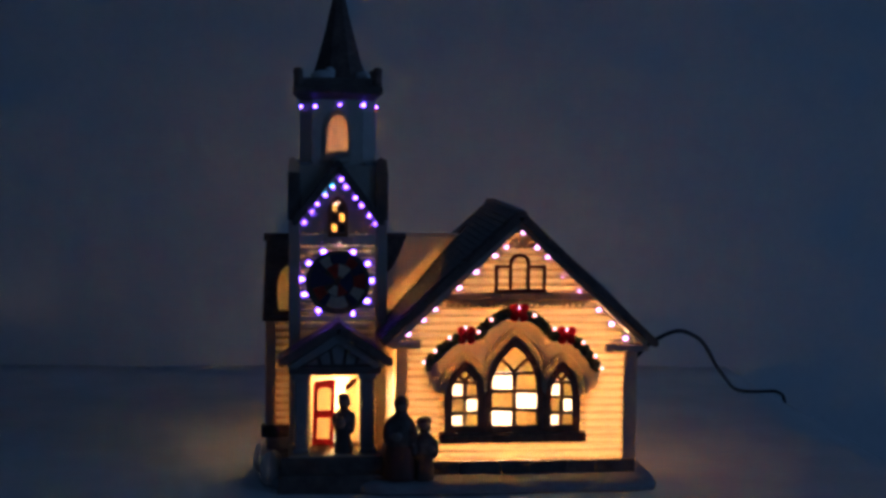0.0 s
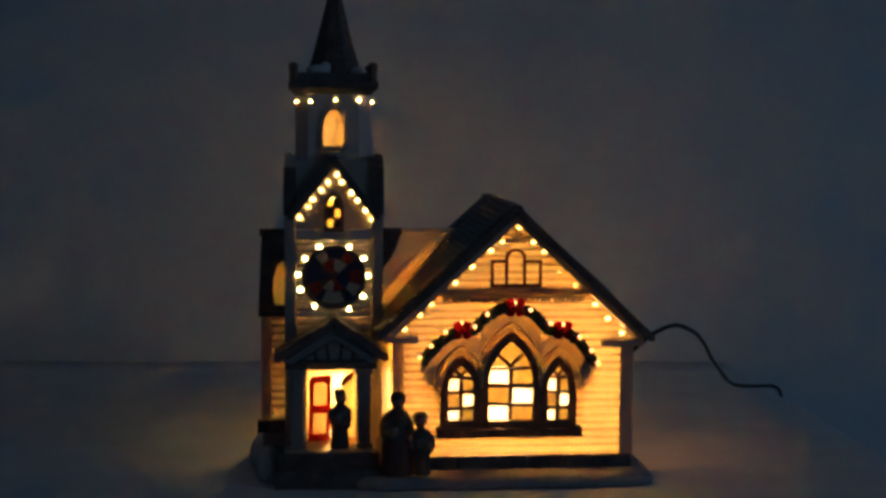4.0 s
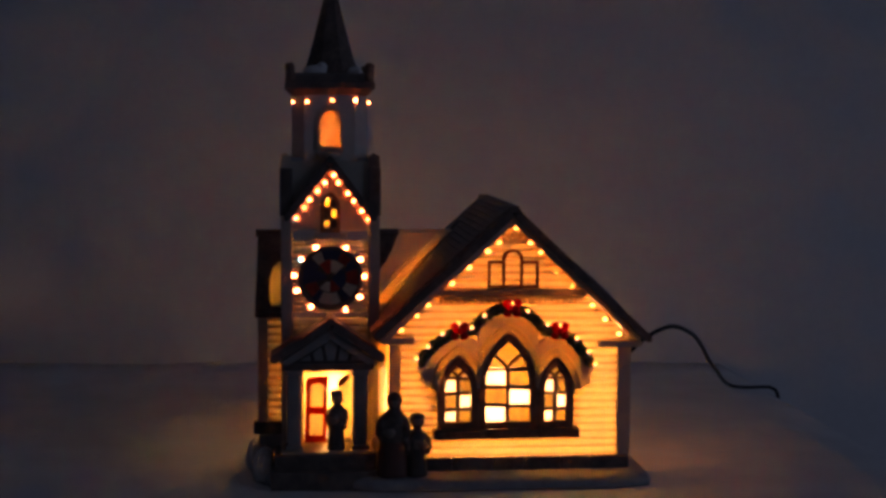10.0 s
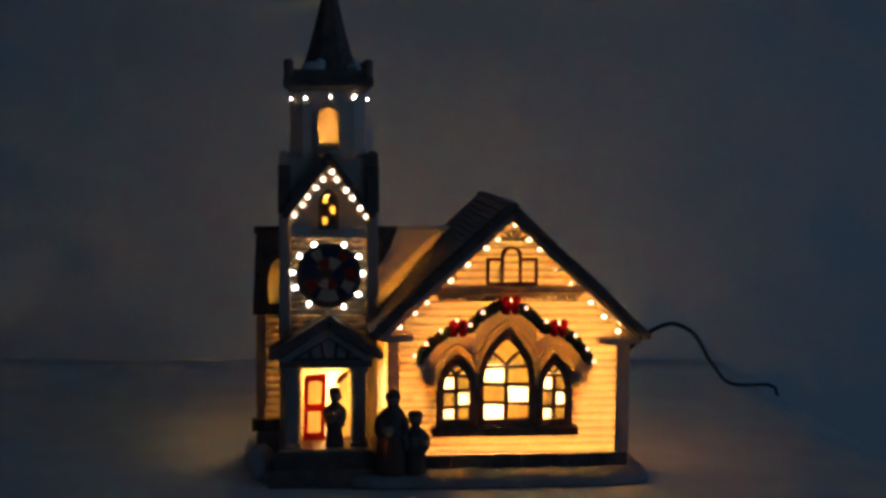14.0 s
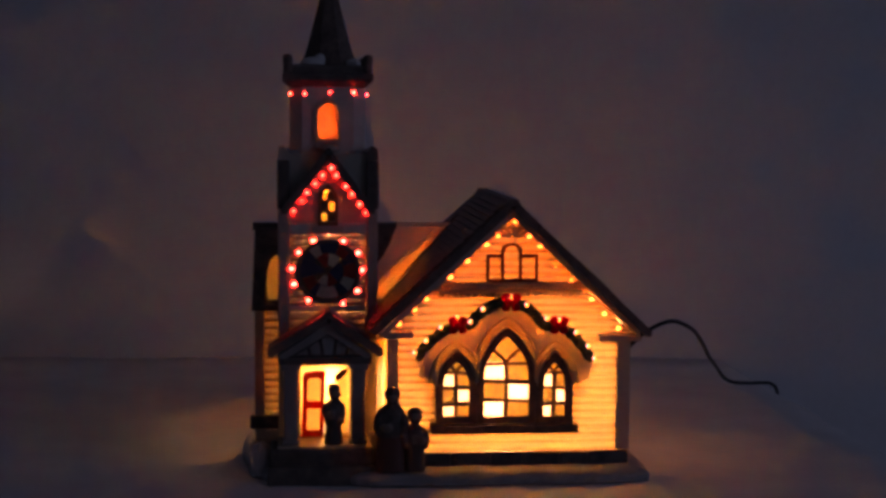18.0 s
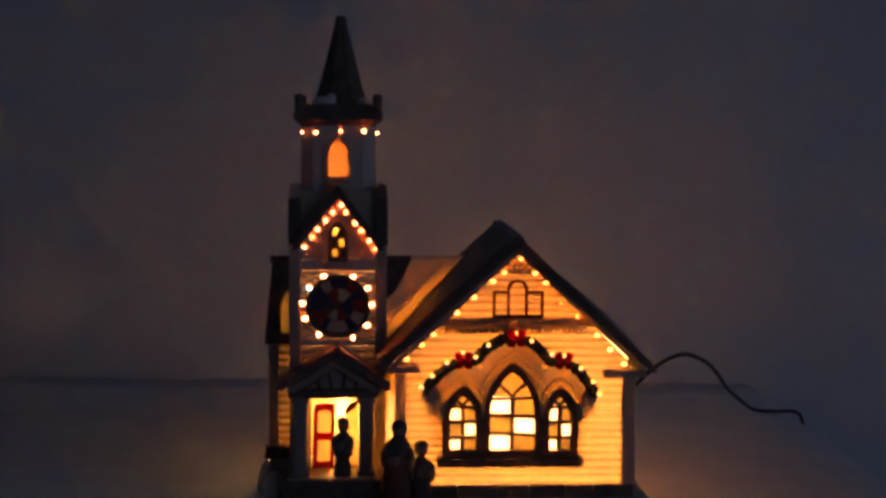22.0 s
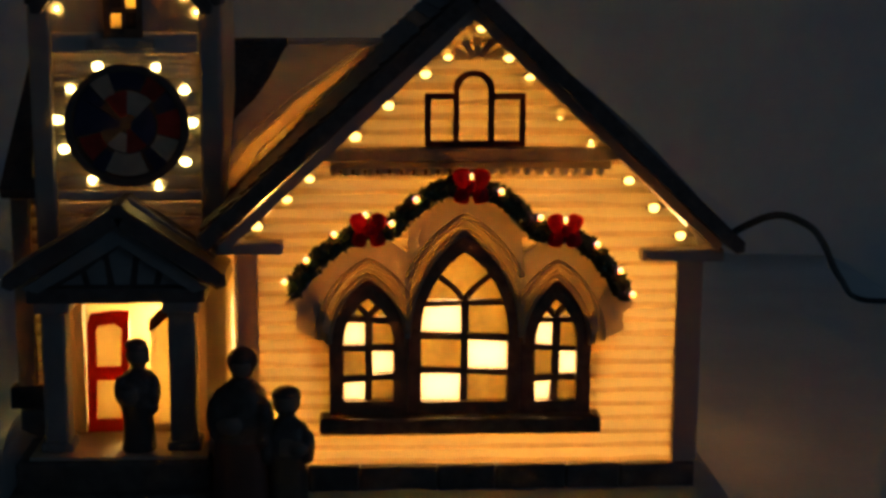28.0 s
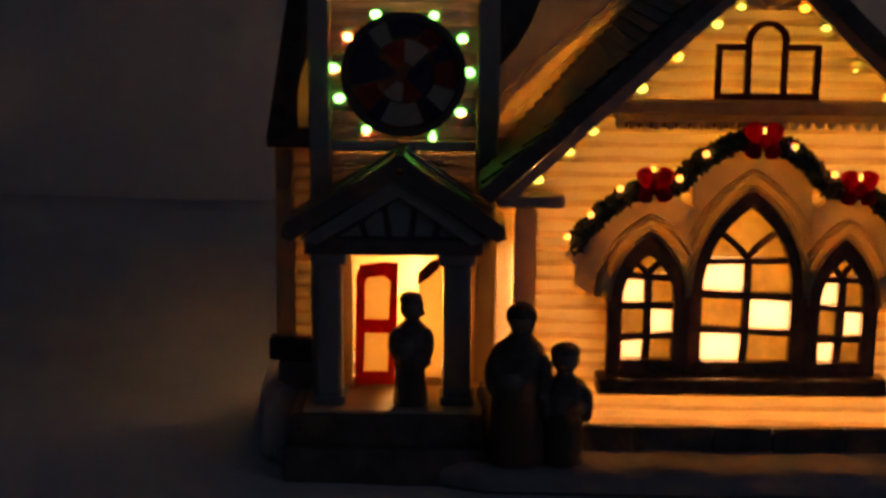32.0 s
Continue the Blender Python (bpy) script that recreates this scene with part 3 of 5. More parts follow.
    mid = [(xs[1] + g / 2, zb + g), (xs[2] - g / 2, zb + g), (xs[2] - g / 2, zt + 0.0010)] + [(0.00025 + 0.0042 * math.cos(a), zt + 0.0012 + 0.0040 * math.sin(a)) for a in [math.pi * k / 8 for k in range(1, 8)]] + [(xs[1] + g / 2, zt + 0.0010)]
    sides = [[(a, zb + g), (b, zb + g), (b, zt - g), (a, zt - g)] for a, b in ((xs[0] + g, xs[1] - g / 2), (xs[2] + g / 2, xs[3] - g))]
    part("attic_window_frame", plate(bmesh.new(), outer, [mid, *sides], -0.0034, -0.0006), BROWN, church, "thin red-brown frame of a blind triple window")


rw = random.Random(11)


def window_light(x0, x1, z0, zs, z1, rows, bright):
    """One pointed light of the triple window: frame, glazing bars and panes; the bright panes are open."""
    win = empty("pointed_window", Matrix.Identity(4))
    win.parent = church
    win["label"] = "dark pointed window with square amber and clear panes"
    f = 0.0039 if x1 - x0 > 0.03 else 0.0043
    inner = lancet(x0 + f, x1 - f, z0 + f, zs, z1 - f * 1.7)
    part("frame", plate(bmesh.new(), lancet(x0, x1, z0, zs, z1), [inner], -0.0040, 0.0018), FRAME, win)
    c, g = (x0 + x1) / 2, 0.0010
    top = rows[-1]
    zc, w = (z0 + top) / 2, g * rw.uniform(0.9, 1.1)
    lean = rw.uniform(-0.0004, 0.0004)
    bar = [(c - w * 1.15 - lean, z0 + f), (c + w - lean, z0 + f), (c + w * 1.2, zc), (c + w + lean, top), (c - w * 1.2 + lean, top), (c - w * 0.85, zc)]
    part("glazing_bar", prism(bmesh.new(), bar, -0.0026, 0.0012), FRAME, win)
    for z in rows[1:]:
        lean, w = rw.uniform(-0.0006, 0.0006), g * rw.uniform(0.85, 1.2)
        bar = [(x0 + f - 0.0005, z - w - lean), (c, z - w * 0.8), (x1 - f + 0.0005, z - w + lean), (x1 - f + 0.0005, z + w + lean), (c, z + w * 0.8), (x0 + f - 0.0005, z + w - lean)]
        part("glazing_bar", prism(bmesh.new(), bar, -0.0028, 0.0010), FRAME, win)
    # the forked tracery
    h = z1 - top
    for s in (-1, 1):
        line = [(c + s * (x1 - c - f) * u, -0.0010, top + h * (0.02 + 0.50 * u ** 0.75)) for u in [k / 6 for k in range(7)]]
        part("tracery", tube(bmesh.new(), line, 0.0010, 6), FRAME, win)
    for r in range(len(rows) - 1):
        for k in range(2):
            a, b = ((x0 + f, c - g), (c + g, x1 - f))[k]
            lit = (r, k) in bright
            box_part("pane", (a - 0.0008, b + 0.0008, -0.0008, 0.0008, rows[r] + g * (0 if r else -2), rows[r + 1] - g * 0.2), PANE_BRIGHT if lit else PANE_DIM, win, "bright clear pane" if lit else "", 0.0002)
    upper = [p for p in lancet(x0 + f - 0.0003, x1 - f + 0.0003, top + g, max(zs, top + g * 1.2), z1 - f * 1.5)]
    part("pane", plate(bmesh.new(), upper, [], -0.0005, 0.0008), PANE_DIM, win)


VALLEY = (-0.0193, 0.0151)
BRIGHT = {(0, 0), (1, 1), (2, 0)}


def windows():
    for x0, x1, z0, zs, z1, rows in WINDOWS:
        window_light(x0, x1, z0, zs, z1, rows, BRIGHT)
    part("window_sill", box(bmesh.new(), -0.0462, 0.0398, -0.0085, 0.002, 0.0252, 0.0306, 0.0011), FRAME, church, "dark projecting window sill")
    # hood moulds in three steps over the points, mitred in the valleys
    def arc(k, o, n=26):
        x0, x1, z0, zs, z1, rows = WINDOWS[k]
        lo, hi = ((-1, VALLEY[0]), VALLEY, (VALLEY[1], 1))[k]
        pts = lancet(x0, x1, 0, zs + 0.5 * max(o, 0.0), z1, 12, o)[2:]
        if pts[0][0] > pts[-1][0]:
            pts = pts[::-1]
        keep = []
        for p, q in zip(pts, pts[1:]):
            for i in range(7):
                u = i / 6
                x, z = p[0] + (q[0] - p[0]) * u, p[1] + (q[1] - p[1]) * u
                if lo <= x <= hi:
                    keep.append((x, z))
        ds = [0.0]
        for p, q in zip(keep, keep[1:]):
            ds.append(ds[-1] + math.dist(p, q))
        at = [ds[-1] * i / (n - 1) for i in range(n)]
        return [(float(np.interp(d, ds, [p[0] for p in keep])), float(np.interp(d, ds, [p[1] for p in keep]))) for d in at]
    outline = [(-0.0428, 0.0308), (0.0363, 0.0308)][::-1] + arc(0, 0.0074) + arc(1, 0.0074) + arc(2, 0.0074)
    holes = [lancet(x0 + 0.0018, x1 - 0.0018, z0 + 0.0014, zs, z1 - 0.003) for x0, x1, z0, zs, z1, rows in WINDOWS]
    part("window_surround", plate(bmesh.new(), outline, holes, 0.0019, 0.0032), PORCELAIN_BACK, church)
    for k in range(3):
        for o0, o1, y, mat in ((-0.0008, 0.0014, -0.0046, HOOD), (0.0014, 0.0026, -0.0036, HOOD_BODY), (0.0026, 0.0042, -0.0056, HOOD), (0.0042, 0.0100, -0.0050, HOOD_BODY)):
            part("hood_mould", band(bmesh.new(), arc(k, o0), arc(k, o1), y, -0.0003), mat, church, "cream stepped moulding over the window points")
        for o, r, y in ((0.0003, 0.0008, -0.0046), (0.0034, 0.0010, -0.0054)):
            smooth(part("moulding_roll", tube(bmesh.new(), [(x, y, z) for x, z in arc(k, o)], r, 8), HOOD, church))
    for x in VALLEY:
        box_part("hood_valley", (x - 0.0007, x + 0.0007, -0.0044, -0.0002, 0.0545, 0.0815), HOOD_BODY, church, "", 0.0003)
    for tri in ([(-0.0560, 0.0665), (-0.0430, 0.0560), (-0.0425, 0.0600), (-0.0490, 0.0735)], [(0.0490, 0.0645), (0.0420, 0.0735), (0.0362, 0.0600), (0.0368, 0.0552)]):
        part("label_stop", prism(bmesh.new(), tri, -0.0056, -0.0006), HOOD_BODY, church)


def roof_slab(name, ridge, eave, y0, y1, thick, mat, parent, label=""):
    """A roof slope in the x, z plane between ridge and eave, with a rounded lower edge."""
    d = Vector((eave[0] - ridge[0], eave[1] - ridge[1])).normalized()
    nrm = Vector((d.y, -d.x))
    if nrm.y < 0:
        nrm = -nrm
    a, b = Vector(ridge), Vector(eave)
    line = [a + nrm * thick, b + nrm * thick * 0.9, b + nrm * thick * 0.45 + d * thick * 0.4, b + d * thick * 0.1, a - Vector((0, 0))]
    return part(name, prism(bmesh.new(), [(p.x, p.y) for p in line], y0, y1), mat, parent, label)


def shingles(ridge, eave, y0, y1, thick, parent, rows, run, lay_inv):
    """Rows of shingles in relief on one slope, each its own piece."""
    d = Vector((eave[0] - ridge[0], 0, eave[1] - ridge[1]))
    ln = d.length
    d.normalize()
    nrm = Vector((d.z, 0, -d.x))
    if nrm.z < 0:
        nrm = -nrm
    rh = ln / rows
    bm = bmesh.new()
    n = int((y1 - y0) / run)
    vs = [bm.verts.new(p) for p in ((0, 0, 0), (run * 0.985, 0, 0), (run * 0.985, rh * 1.1, 0), (0, rh * 1.1, 0), (0, 0, 0.0003), (run * 0.985, 0, 0.0003), (run * 0.985, rh * 1.1, 0.0012), (0, rh * 1.1, 0.0012))]
    for f in ((0, 3, 2, 1), (4, 5, 6, 7), (0, 1, 5, 4), (2, 3, 7, 6), (0, 4, 7, 3), (1, 2, 6, 5)):
        bm.faces.new([vs[i] for i in f])
    bmesh.ops.recalc_face_normals(bm, faces=bm.faces)
    me = bpy.data.meshes.new("shingle")
    bm.to_mesh(me)
    bm.free()
    me.materials.append(ROOF)
    for r in range(rows):
        for k in range(n):
            o = Vector((ridge[0], y0 + 0.001 + (k + (0.5 if r % 2 else 0)) * run, ridge[1])) + d * rh * r + nrm * (thick + 0.0001)
            if o.y + run > y1:
                continue
            if -o.x > 0.0165 + (0.098 - o.y) * (0.932 if o.y < 0.098 else -1.8):
                continue
            m = lay_inv @ Matrix.Translation(o) @ Matrix((( 0, d.x, nrm.x), (1, 0, 0), (0, d.z, nrm.z))).to_4x4()
            place("shingle", me, parent, "", m)


def roofs():
    t = 0.0048
    ridge = (0.0, 0.1545)
    down = Vector((-0.0785, 0, 0.0830 - 0.1545))
    L = down.length
    down.normalize()
    out = Vector((down.z, 0, -down.x))
    lay = Matrix(((0, out.x, down.x, ridge[0]), (1, 0, 0, 0), (0, out.z, down.z, ridge[1]), (0, 0, 0, 1)))
    c = 0.0785 / L
    hole = [(0.046, 0.0755 / c), (0.046, 0.0680 / c), (0.096, 0.0262 / c), (0.112, 0.0385 / c), (0.074, 0.0755 / c)]
    left = part("nave_roof", plate(bmesh.new(), [(-0.0105, 0), (DEPTH + 0.004, 0), (DEPTH + 0.004, L), (-0.0105, L)], [hole], 0.0, t), ROOF, church, "dark brown shingled roof slope", lay)
    right = roof_slab("nave_roof", ridge, (0.0785, 0.0815), -0.0105, DEPTH + 0.004, t, ROOF, church, "dark brown roof slope with a snowy edge")
    cap = part("ridge_cap", prism(bmesh.new(), [(-0.0045, 0.1565), (0.0045, 0.1565), (0.0025, 0.1605), (-0.0025, 0.1605)], -0.0100, DEPTH + 0.004), ROOF, church)
    shingles(ridge, (-0.0770, 0.0843), -0.0095, 0.120, t, left, 26, 0.0058, lay.inverted())
    # snow on the right slope, seen as a pale line behind the edge
    bm = bmesh.new()
    d = Vector((0.0785, -0.073)).normalized()
    nn = Vector((-d.y, d.x))
    pts = []
    for k in range(9):
        u = 0.30 + 0.62 * k / 8
        p = Vector(ridge) + d * 0.107 * u + nn * (t + 0.0018 * math.sin(math.pi * k / 8) + 0.0002)
        pts.append((p.x, p.y))
    base = [(p.x, p.y) for p in (Vector(ridge) + d * 0.107 * 0.92 + nn * t * 0.9, Vector(ridge) + d * 0.107 * 0.30 + nn * t * 0.9)]
    part("roof_snow", prism(bm, pts + base, 0.012, 0.11), SNOW_SOLID, church, "white snow on the roof slope, its dimness in the grey colour")


# ---- cross wing behind the tower ----
def wing():
    x0, x1, yf, yb = -0.1462, -W, 0.047, 0.1235
    zr, zw, yr = 0.1345, 0.0924, 0.096
    z = 0.0258
    wall = empty("wing_wall", Matrix.Identity(4))
    wall.parent = church
    while z < zw - 0.001:
        zt = min(z + COURSE, zw)
        for a, b in ((x0, -0.1325),):
            part("clapboard", plank(a, b, a, b, z, zt, yf), (PORCELAIN, PORCELAIN_BACK, GROOVE), wall)
        z = zt
    box_part("corner_board", (x0 - 0.0012, x0 + 0.0050, yf - 0.0026, yf + 0.004, 0.0268, zw), TRIM, church)
    box_part("wing_return", (-0.0755, x1 - 0.0001, yf - 0.002, yf + 0.001, 0.0, zw), SIDE, church, "", 0.0004)
    bm = bmesh.new()
    plate(bm, [(yf + 0.003, 0.012), (yb, 0.012), (yb, zw), (yr, zr - 0.002), (yf + 0.003, zw)], [], 0, 0.0022)
    part("wing_end_wall", bm, THIN, church, "", pose(x0 + 0.0022, 0, 0, 0, 0, 90))
    box_part("wing_back_wall", (x0 + 0.0025, x1 - 0.001, yb, yb + 0.0022, 0.012, zw), PORCELAIN_BACK, church, "", 0.0003)
    box_part("foundation_wall", (x0 + 0.0005, x1 - 0.002, yb - 0.002, yb + 0.003, 0.0, 0.0130), STONE, church, "", 0.0005)
    box_part("foundation_wall", (x0 - 0.0006, x0 + 0.0030, yf + 0.0032, yb - 0.0022, 0.0, 0.0130), STONE, church, "", 0.0005)
    box_part("foundation_stone", (x0 - 0.0038, x0 + 0.0135, yf - 0.004, yf + 0.003, 0.0195, 0.0270), STONE, church, "", 0.0008)
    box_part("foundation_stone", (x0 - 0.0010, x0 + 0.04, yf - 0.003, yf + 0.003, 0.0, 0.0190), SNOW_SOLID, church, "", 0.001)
    # front slope, laid out by the distance up from the eave
    eave, ridge = Vector((0, yf - 0.006, zw - 0.0005)), Vector((0, yr, zr))
    up = (ridge - eave).normalized()
    inward = Vector((0, up.z, -up.y))
    L = (ridge - eave).length
    lay = Matrix(((1, 0, 0, 0), (0, inward.y, up.y, eave.y), (0, inward.z, up.z, eave.z), (0, 0, 0, 1)))
    oval = [(-0.1265, 0.05), (-0.1265, 0.60), (-0.1310, 0.62), (-0.1350, 0.60), (-0.1382, 0.53), (-0.1400, 0.40), (-0.1404, 0.26), (-0.1398, 0.12), (-0.1392, 0.055)]
    bend = [(-0.0585, 0.995), (-0.0605, 0.93), (-0.0640, 0.76), (-0.0690, 0.59), (-0.0745, 0.47), (-0.0815, 0.30)]
    dark = [(-0.1490, -0.02), (-0.0835, -0.02)] + [(x, u) for x, u in bend[::-1]] + [(-0.1478, 0.995)]
    part("wing_roof", plate(bmesh.new(), [(x, u * L) for x, u in dark], [[(x, u * L) for x, u in oval]], -0.0042, 0.0), ROOF, church, "dark brown roof of the cross wing", lay)

    def drift(outline, lift, mat=SNOW):
        ob = part("roof_snow", plate(bmesh.new(), [(x, u * L) for x, u in outline], [], lift, -0.0006), mat, church, "white snow drift on the wing roof", lay)
        return ob
    drift(oval, -0.0050, SNOW_GLOW)
    edge = [(-0.0815, 0.0), (-0.0755, 0.25), (-0.0580, 0.58), (-0.0315, 0.995)]
    drift([(-0.0830, 0.0)] + [(x - 0.0001, u) for x, u in edge] + bend, -0.0046, SNOW_ROOF)
    # the glow's fall-off from the valley is put into three strips of falling translucency
    valley = [(-0.0680, 0.0), (-0.0560, 0.25), (-0.0408, 0.58), (-0.0212, 0.995)]
    lines = [[(v[0] + (e[0] - v[0]) * k, v[1]) for v, e in zip(valley, edge)] for k in (-0.10, 0.50, 0.78, 1.0)]
    for k, mat in enumerate((SNOW_GLOW, SNOW_MID, SNOW)):
        drift([(x - 0.00005, u) for x, u in lines[k]] + [(x + 0.00005, u) for x, u in lines[k + 1][::-1]], -0.0040 - 0.0002 * k, mat)
    # rounded ridge, bare at the tower and under snow beside the nave
    for xa, xb, mat in ((-0.1492, -0.0590, ROOF), (-0.0588, -0.0225, SNOW_ROOF)):
        line = [(xa + (xb - xa) * k / 8, yr + 0.0006, zr + 0.0030) for k in range(9)]
        smooth(part("ridge_roll", tube(bmesh.new(), line, 0.0026, 10), mat, church))
    # back slope and ridge
    b = Vector((0, yb + 0.006, zw - 0.0005))
    line = [ridge + Vector((0, 0.001, 0.004)), b + Vector((0, 0.003, 0.003)), b, ridge + Vector((0, 0.001, -0.001))]
    bm = prism(bmesh.new(), [(p.y, p.z) for p in line], 0, 0.150)
    part("wing_roof", bm, ROOF, church, "dark brown roof of the cross wing", Matrix.Translation((0.0025, 0, 0)) @ pose(0, 0, 0, 0, 0, 90))


nave()
windows()
roofs()
wing()

# ---- tower ----
TX, TY = -0.1039, 0.018


def tower():
    hw, d = 0.0285, 0.056
    yb = TY + d
    bm = bmesh.new()
    door = [(TX - 0.016, 0.0205), (TX + 0.0125, 0.0205), (TX + 0.0125, 0.0625), (TX - 0.016, 0.0625)]
    gw = lancet(TX - 0.0042, TX + 0.0042, 0.1460, 0.1570, 0.1630, 5)
    plate(bm, [(TX - hw + 0.002, 0.0), (TX + hw - 0.002, 0.0), (TX + hw - 0.002, 0.184), (TX - hw + 0.002, 0.184)], [door, gw, [(TX - 0.0218, 0.0956), (TX + 0.0218, 0.0956), (TX + 0.0218, 0.1374), (TX - 0.0218, 0.1374)], [(TX - 0.0218, 0.0700), (TX + 0.0218, 0.0700), (TX + 0.0218, 0.0924), (TX - 0.0218, 0.0924)]], TY, TY + 0.0028)
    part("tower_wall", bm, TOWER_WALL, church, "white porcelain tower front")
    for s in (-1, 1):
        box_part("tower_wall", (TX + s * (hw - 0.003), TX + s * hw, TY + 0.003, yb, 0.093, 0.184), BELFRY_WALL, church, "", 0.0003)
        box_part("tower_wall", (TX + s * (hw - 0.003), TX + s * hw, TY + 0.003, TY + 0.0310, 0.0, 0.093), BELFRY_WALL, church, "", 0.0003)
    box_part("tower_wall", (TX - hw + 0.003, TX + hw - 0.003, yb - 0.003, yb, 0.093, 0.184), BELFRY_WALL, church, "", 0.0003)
    box_part("tower_floor", (TX - hw + 0.003, TX + hw - 0.003, TY + 0.003, yb - 0.003, 0.0825, 0.085), THICK, church, "", 0.0003)
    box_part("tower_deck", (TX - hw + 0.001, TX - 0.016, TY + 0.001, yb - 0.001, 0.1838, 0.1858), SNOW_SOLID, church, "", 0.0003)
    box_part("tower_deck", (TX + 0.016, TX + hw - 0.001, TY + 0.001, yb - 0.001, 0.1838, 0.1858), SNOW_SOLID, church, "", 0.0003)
    # corner pilasters with stepped, snow-capped heads
    for s in (-1, 1):
        x = TX + s * (hw - 0.0030)
        box_part("pilaster", (x - 0.0032, x + 0.0032, TY - 0.0024, TY + 0.006, 0.0195, 0.1520), THICK, church, "", 0.0008)
        box_part("pilaster_head", (x - 0.0038, x + 0.0038, TY - 0.0030, TY + 0.012, 0.1520, 0.1800), DARK, church, "", 0.0010)
        bm = prism(bmesh.new(), [(x - 0.0036, 0.1802), (x + 0.0036, 0.1802), (x + 0.0030, 0.1860 + 0.001 * s), (x, 0.1885), (x - 0.0030, 0.1868 - 0.001 * s)], TY - 0.0022, TY + 0.012)
        part("pilaster_cap", bm, TOWER_WALL if s < 0 else DARK, church)
    # string courses and recessed panels
    for z0, z1, y in ((0.1375, 0.1438, 0.0017), (0.0925, 0.0955, 0.0012)):
        box_part("string_course", (TX - hw + 0.0064, TX + hw - 0.0064, TY - y, TY - 0.0001, z0, z1), BELFRY_WALL, church, "", 0.0006)
    for s in (-1, 1):
        box_part("panel_edge", (TX + s * 0.0165 - 0.0005, TX + s * 0.0165 + 0.0005, TY - 0.0010, TY - 0.0001, 0.1428, 0.1500), TOWER_WALL, church, "", 0.0003)
    # unseen solid plates added behind the small gable's sides to block the tower lamp
    for s in (-1, 1):
        line = [(TX + s * 0.0254, 0.1500), (TX + s * 0.0254, 0.1836), (TX + s * 0.0030, 0.1836)]
        part("shoulder", prism(bmesh.new(), line if s < 0 else line[::-1], TY + 0.0030, TY + 0.0044), STONE, church)
    # small gable over the front
    ridge = (TX, 0.1808)
    for s in (-1, 1):
        roof_slab("tower_gable_roof", ridge, (TX + s * 0.0238, 0.1498), TY - 0.0075, TY + 0.012, 0.0044, DARK, church, "dark gable moulding on the tower")
    part("gable_ridge", prism(bmesh.new(), [(TX - 0.0036, 0.1828), (TX + 0.0036, 0.1828), (TX + 0.0009, 0.1872), (TX - 0.0009, 0.1872)], TY - 0.0076, TY + 0.011), DARK, church)
    tym = [(TX - 0.0232, 0.1440), (TX + 0.0232, 0.1440), (TX + 0.0232, 0.1506), (TX, 0.1806), (TX - 0.0232, 0.1506)]
    part("gable_panel", plate(bmesh.new(), tym, [lancet(TX - 0.0050, TX + 0.0048, 0.1448, 0.1570, 0.1646, 6)], TY - 0.0016, TY - 0.0001), TOWER_WALL, church)
    blob_bm = blob(bmesh.new(), (TX + 0.0006, TY + 0.001, 0.1870), (0.0055, 0.004, 0.0028), 8)
    smooth(part("gable_snow", blob_bm, TOWER_WALL, church))
    # little pointed window with six panes
    mid = Matrix.Translation((TX, 0, 0.1540))
    win = empty("gable_window", mid @ Matrix.Diagonal((1.14, 1.0, 1.14, 1.0)) @ mid.inverted())
    win.parent = church
    part("frame", plate(bmesh.new(), lancet(TX - 0.0052, TX + 0.0050, 0.1438, 0.1570, 0.1648, 6), [lancet(TX - 0.0034, TX + 0.0034, 0.1460, 0.1568, 0.1622, 6)], TY - 0.0030, TY + 0.0010), FRAME, win)
    box_part("glazing_bar", (TX - 0.0005, TX + 0.0005, TY - 0.0022, TY + 0.0008, 0.146, 0.1618), FRAME, win, "", 0.0001)
    for z in (0.1508, 0.1565):
        box_part("glazing_bar", (TX - 0.0036, TX + 0.0036, TY - 0.0023, TY + 0.0007, z - 0.0006, z + 0.0006), FRAME, win, "", 0.0001)
    for x0, z0, z1 in ((TX - 0.0035, 0.1460, 0.1502), (TX + 0.0005, 0.1514, 0.1559), (TX - 0.0035, 0.1571, 0.1600)):
        box_part("pane", (x0, x0 + 0.0030, TY - 0.0010, TY + 0.0004, z0, z1), PANE_TOWER, win, "", 0.0001)
    for x0, z0, z1 in ((TX + 0.0005, 0.1460, 0.1502), (TX - 0.0035, 0.1514, 0.1559), (TX + 0.0005, 0.1571, 0.1612)):
        box_part("pane", (x0, x0 + 0.0030, TY - 0.0010, TY + 0.0004, z0, z1), ROSE_BACK, win, "", 0.0001)
    box_part("sill", (TX - 0.0085, TX + 0.0083, TY - 0.0034, TY - 0.0001, 0.1408, 0.1437), TOWER_WALL, win, "", 0.0007)
    # round window of coloured glass
    rose = empty("rose_window", Matrix.Identity(4))
    rose.parent = church
    rose["label"] = "round window of dark blue, red and pale glass"
    cx, cz, R = TX, 0.1157, 0.0188

    def circ(r, n=40):
        return [(cx + r * math.cos(math.tau * k / n), cz + r * math.sin(math.tau * k / n)) for k in range(n)]
    part("backing", plate(bmesh.new(), circ(R), [], TY - 0.0012, TY - 0.0008), ROSE_BACK, rose)
    part("frame", plate(bmesh.new(), circ(R), [circ(R - 0.0022)], TY - 0.0030, TY - 0.0013), DARK, rose)
    looks = {"b": BLUE_GLASS, "r": RED_GLASS, "w": WHITE_GLASS}

    def petal(a0, a1, r0, r1, kind):
        n = 6
        o = [(cx + r1 * math.cos(a0 + (a1 - a0) * k / n), cz + r1 * math.sin(a0 + (a1 - a0) * k / n)) for k in range(n + 1)]
